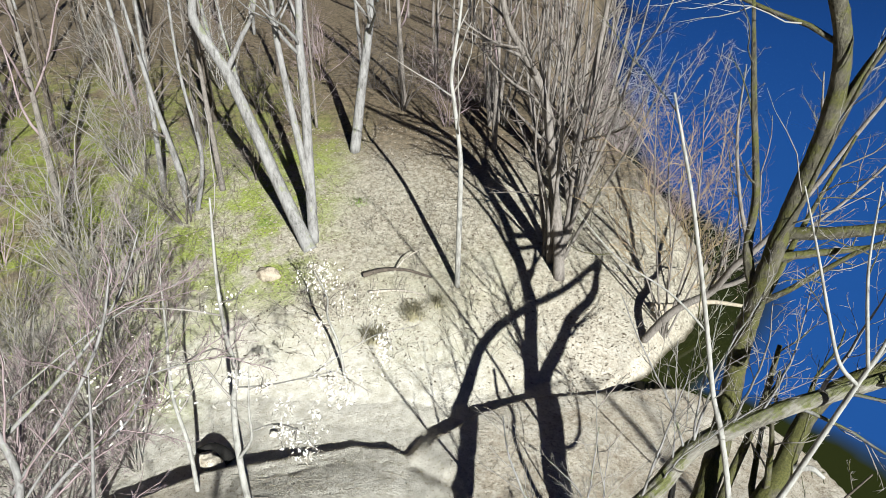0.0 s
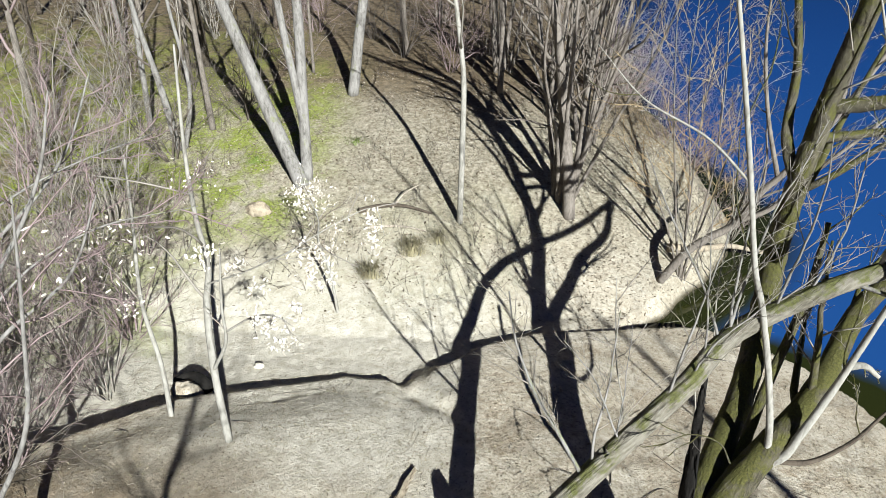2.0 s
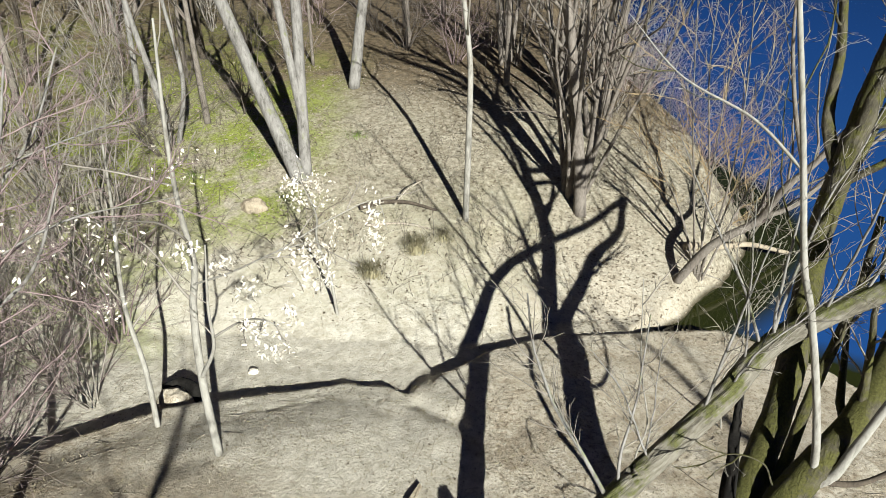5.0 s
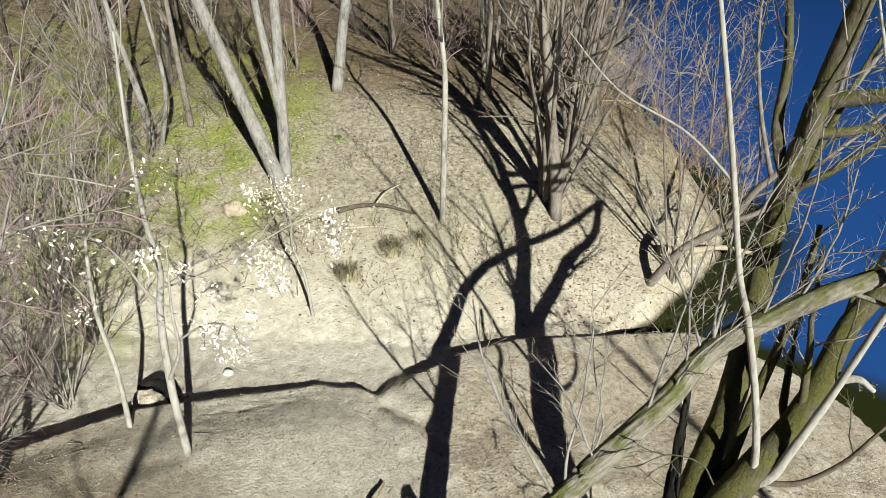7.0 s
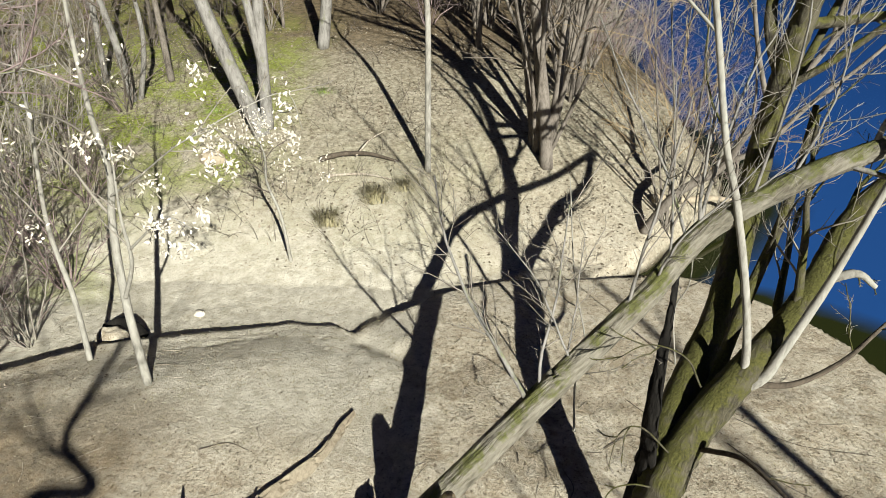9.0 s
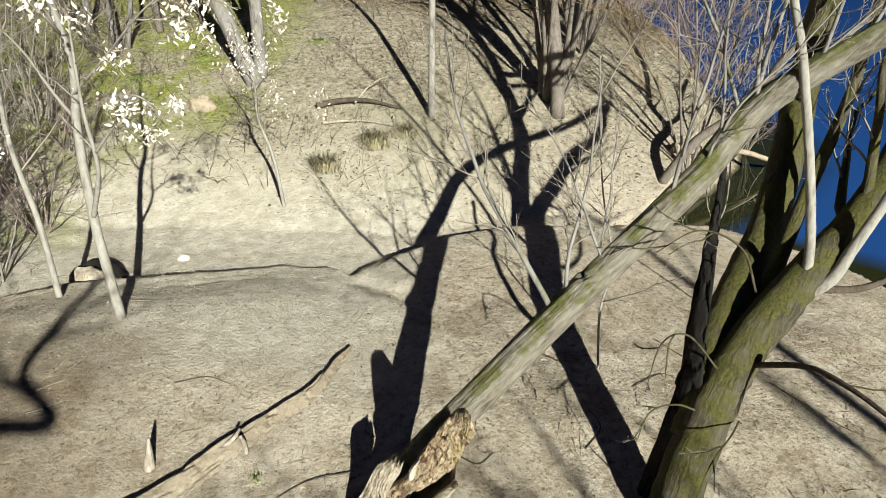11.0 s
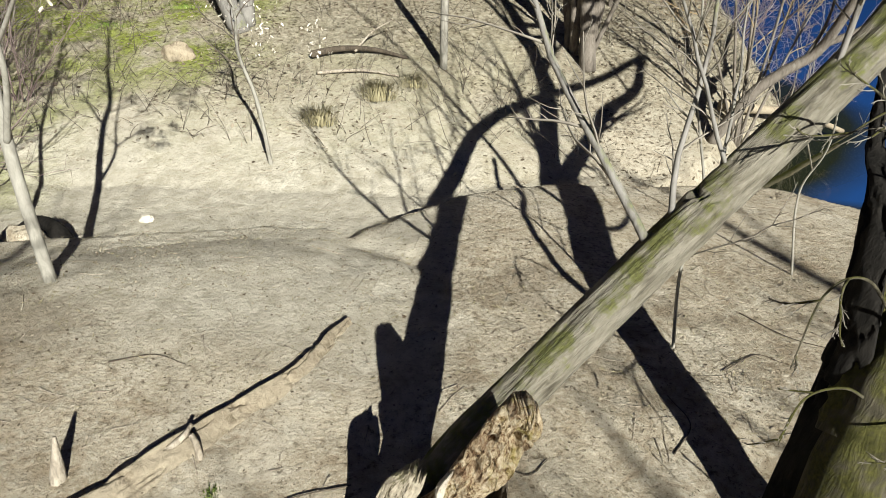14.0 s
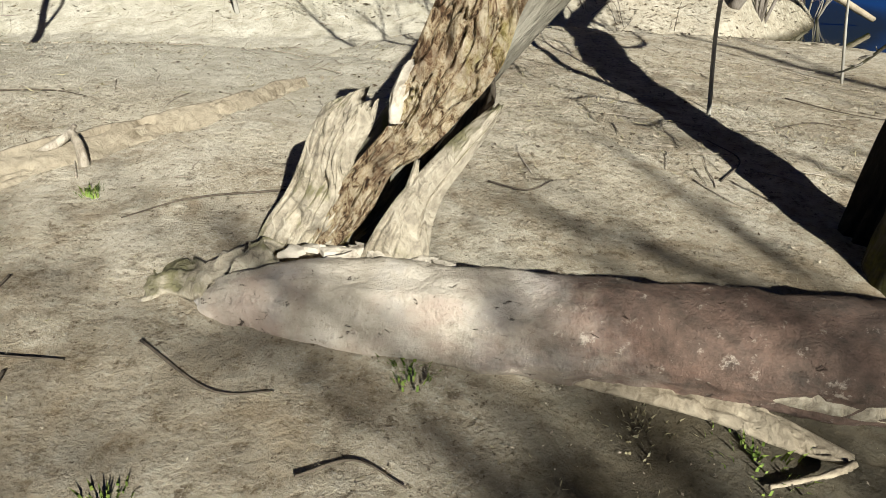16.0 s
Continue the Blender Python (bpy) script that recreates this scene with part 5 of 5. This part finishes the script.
def dead_wood():
    sunken_limb()
    simple_wood("peg", "short broken branch stub standing in the soil", "stick", [on(-1.17, 5.22, -0.05), on(-1.19, 5.25, 0.08), on(-1.23, 5.27, 0.16)], 0.028, 0.02, "dead", 82, 8)
    simple_wood("stake", "pale splintered stake standing upright in the soil", "stick", [on(-2.02, 4.95, -0.08), on(-2.0, 4.98, 0.12), on(-1.97, 5.0, 0.34)], 0.065, 0.012, "dead", 83, 8)
    root_plate()
    simple_wood("fallen_branch", "grey fallen branch lying on the far bank", "log", [on(-2.4, 13.95, 0.12), on(-1.9, 14.1, 0.16), on(-1.3, 14.15, 0.12), on(-0.6, 14.0, 0.03)], 0.07, 0.03, "dark", 85, parts=[("side_branch", [on(-1.6, 14.1, 0.12), on(-1.3, 14.3, 0.35), on(-0.9, 14.4, 0.5)], 0.025, 0.008, "dead")])
    simple_wood("fallen_branch", "thin bleached fallen branch on the far bank", "log", [on(-2.2, 13.5, 0.05), on(-1.4, 13.55, 0.08), on(-0.7, 13.45, 0.03)], 0.035, 0.015, "dead", 86)
    simple_wood("driftwood", "bleached driftwood trunk at the water's edge", "log", [on(5.3, 14.0, 0.15), (6.2, 14.3, 0.3), (7.2, 14.9, 0.1), (8.6, 15.6, -0.45)], 0.11, 0.05, "soilwood", 87)
    simple_wood("bark_strip", "curved pale strip of bark under the log", "stick", [on(1.97, 3.69, 0.05), on(1.90, 3.66, 0.03), on(1.80, 3.63, 0.02), on(1.69, 3.60, 0.015)], 0.011, 0.006, "soilwood", 90, 6, 0.3)
    for k, pts in enumerate([[(-0.95, 4.28), (-0.92, 4.0), (-0.78, 3.86), (-0.5, 3.86)], [(-0.66, 3.8), (-0.6, 3.6), (-0.5, 3.48)], [(-1.2, 3.72), (-0.9, 3.62), (-0.7, 3.5)], [(0.35, 3.5), (0.5, 3.58), (0.66, 3.5)], [(-0.3, 3.98), (0.0, 3.8), (0.2, 3.82)],
                             [(-0.1, 5.1), (-0.5, 4.95), (-0.75, 4.75)], [(0.9, 5.4), (1.1, 5.3), (1.25, 5.45)], [(2.2, 5.6), (2.4, 5.9), (2.3, 6.2)], [(-2.2, 6.0), (-1.9, 6.15), (-1.6, 6.05)], [(2.9, 6.6), (3.3, 6.9), (3.5, 6.8)],
                             [(3.4, 7.6), (3.8, 7.2), (4.4, 7.0)], [(4.6, 6.9), (5.2, 6.2), (6.0, 5.9)], [(4.9, 7.4), (5.6, 7.0), (6.6, 6.9)]]):
        simple_wood("twig", "thin dark twig lying on the soil", "stick", [on(x, y, 0.012) for x, y in pts], 0.006, 0.003, "dark", 100 + k, 5, 0.15, "fallen twigs")
    boulder("earth_mound", "trodden earth mound beside the dry channel", on(-4.78, 8.66, 0.0), (0.34, 0.24, 0.36), 2.0, "ground")
    # added black tube in place of the shadow behind the mound
    simple_wood("mound_shade", "near-black tube standing in for the shade behind the earth mound", "root", [on(-5.1, 9.0, 0.1), on(-4.8, 9.0, 0.22), on(-4.55, 8.92, 0.2), on(-4.36, 8.8, 0.06)], 0.06, 0.12, "charred", 91, 12, 0.12)
    boulder("pale_stone", "small pale stone on the channel sand", on(-3.72, 9.6, 0.03), (0.09, 0.07, 0.06), 5.0, "leaf")
    boulder("pale_stone", "flat pale pebble on the soil", on(0.43, 3.59, 0.0), (0.03, 0.026, 0.005), 6.0, "clay")
    boulder("earth_clod", "brown earth clod fallen from the bank", on(-4.9, 13.9, 0.05), (0.3, 0.2, 0.2), 7.0, "soilwood")


def tuft(at, height, number, spread, material, seed, label):
    rng = np.random.default_rng(seed)
    w = Wood()
    for k in range(number):
        a, s = rng.uniform(0, 6.28), rng.uniform(0, spread)
        c = np.array([s * math.cos(a), s * math.sin(a), -0.01])
        lean = np.array([math.cos(a), math.sin(a), 0]) * rng.uniform(0.2, 0.9)
        h = height * rng.uniform(0.5, 1.1)
        side = np.array([-math.sin(a), math.cos(a), 0]) * 0.0045
        mid, tip = c + np.array([0, 0, h * 0.6]) + lean * h * 0.35, c + np.array([0, 0, h * 0.9]) + lean * h
        w.cards([c - side, c + side, mid + side * 0.8, mid - side * 0.8, tip], [(0, 1, 2, 3), (3, 2, 4, 4)][:1])
        w.f.append([w.n - 3, w.n - 2, w.n - 1])
    ob = w.link("grass_tuft", material)
    ob.location = at
    return tagged(ob, label, "grass", kind="stuff")


def scatter_litter():
    """Leaf scraps, wood chips and twiglets on the open ground and on the bank."""
    rng = np.random.default_rng(91)
    for name, material, number, lo, hi, box, label in (
            ("leaf_litter", "litter", 30000, 0.006, 0.022, (-6, 7.6, 3.0, 11.5), "scattered leaf scraps and chips on the soil"),
            ("bank_litter", "litter", 46000, 0.015, 0.055, (-10, 7.5, 11.0, 21.0), "dry fallen leaves covering the bank"),
            ("straw_litter", "straw", 16000, 0.012, 0.045, (-6, 7.6, 3.0, 11.5), "short straw and grass scraps on the soil")):
        x, y = rng.uniform(box[0], box[1], number), rng.uniform(box[2], box[3], number)
        keep = bumps(x * 0.9, y * 0.9, 77, 4) + rng.normal(0, 0.25, number) > -0.12
        z = lie(x, y)[0]
        keep &= (z > WATER + 0.05) & (rng.uniform(0, 1, number) > 0.75 * step(13.5, 10.8, y) * step(8.9, 9.6, y))
        x, y, z = x[keep], y[keep], z[keep]
        k = len(x)
        a, s = rng.uniform(0, 6.28, k), rng.uniform(lo, hi, k) * (0.35 + 0.65 * step(4.2, 6.5, y))
        thin = rng.uniform(0.2, 0.7, k) if material == "litter" else rng.uniform(0.06, 0.12, k)
        u = np.c_[np.cos(a), np.sin(a), rng.normal(0, 0.25, k)] * s[:, None]
        v = np.c_[-np.sin(a), np.cos(a), rng.normal(0, 0.25, k)] * (s * thin)[:, None]
        c = np.c_[x, y, z + 0.008 + 0.2 * s]
        lift = np.c_[np.zeros(k), np.zeros(k), s * 0.25]
        quad = np.stack([c - u, c - v - lift * 0.5, c + u + lift * 0.3, c + v - lift * 0.4], 1).reshape(-1, 3)
        ob = mesh_object(name, quad, np.arange(4 * k).reshape(-1, 4), material, smooth=False)
        tagged(ob, label, "litter", kind="stuff")
    lines = []
    for k in range(1100):
        a = rng.uniform(0, 6.28)
        lines.append(shoot(rng, (rng.uniform(-9, 7), rng.uniform(3, 19), 0), (math.cos(a), math.sin(a), 0.02), rng.uniform(0.08, 0.45), 0.005, 0.002, 0.12, 0, 4))
    every = np.vstack([p for p, r in lines])
    heights = lie(every[:, 0], every[:, 1])[0].reshape(len(lines), -1)
    w = Wood()
    for (p, r), z in zip(lines, heights):
        if z.min() > WATER + 0.05 and p[:, 1].min() > 5.0:
            p[:, 2] = z + 0.008
            w.tube(p, r, 4)
    tagged(w.link("twig_litter", "dead"), "small dead twigs strewn on the ground", "litter", kind="stuff")


def bank_stalks():
    """Dead stalks and bramble arches over the bank."""
    rng = np.random.default_rng(95)
    w = Wood()
    ys = rng.uniform(11.6, 26, 1900)
    xs = -12 + rng.uniform(0, 1, 1900) * (np.minimum(7.5, np.interp(ys, SPIT[:, 0], SPIT[:, 1]) - 0.8) + 12)
    zs = lie(xs, ys)[0]
    fit_spots = (zs > WATER + 0.2) & (bumps(xs * 0.6, ys * 0.6, 66) > -0.05)
    for x, y, z in zip(xs[fit_spots], ys[fit_spots], zs[fit_spots]):
        a, lean = rng.uniform(0, 6.28), rng.uniform(0.2, 1.1)
        p, r = shoot(rng, (x, y, z - 0.02), (lean * math.cos(a), lean * math.sin(a), 1), rng.uniform(0.3, 1.3), 0.006, 0.002, 0.1, -0.09, 6)
        w.tube(p, r, 3)
    tagged(w.link("dead_stalk", "twig"), "dead stalks and brambles on the bank", "undergrowth", kind="stuff")


def grasses():
    for k, (x, y, h, n, s, m, label) in enumerate([
            (-1.23, 4.5, 0.10, 70, 0.07, "grass", "small fresh green grass tuft"), (-1.0, 4.95, 0.06, 40, 0.06, "grass", "small fresh green grass tuft"), (0.62, 3.98, 0.05, 70, 0.12, "grass", "low green weeds beside the log"),
            (1.7, 3.72, 0.05, 60, 0.16, "grass", "low green weeds beside the log"), (1.35, 3.82, 0.04, 60, 0.16, "straw", "low olive weeds beside the log"), (-0.1, 3.35, 0.05, 40, 0.08, "grass", "low green weeds on the soil"),
            (-1.0, 12.9, 0.35, 420, 0.35, "straw", "dry olive grass tussock on the bank"), (-1.9, 12.2, 0.35, 380, 0.3, "straw", "dry olive grass tussock on the bank"), (-0.4, 13.2, 0.25, 200, 0.3, "straw", "dry olive grass tussock on the bank"),
            (-5.5, 15.9, 0.12, 300, 0.5, "grass", "low green growth on the mossy bank"), (-6.8, 15.0, 0.12, 300, 0.6, "grass", "low green growth on the mossy bank"), (-2.9, 16.8, 0.14, 200, 0.4, "grass", "low green growth on the mossy bank")]):
        tuft(on(x, y), h, n, s, m, 200 + k, label)


leaning_willow()
fallen_log()
placed_trees()
woodland()
brush()
river_shrubs()
shade_trees()
dead_wood()
grasses()
bank_stalks()
scatter_litter()
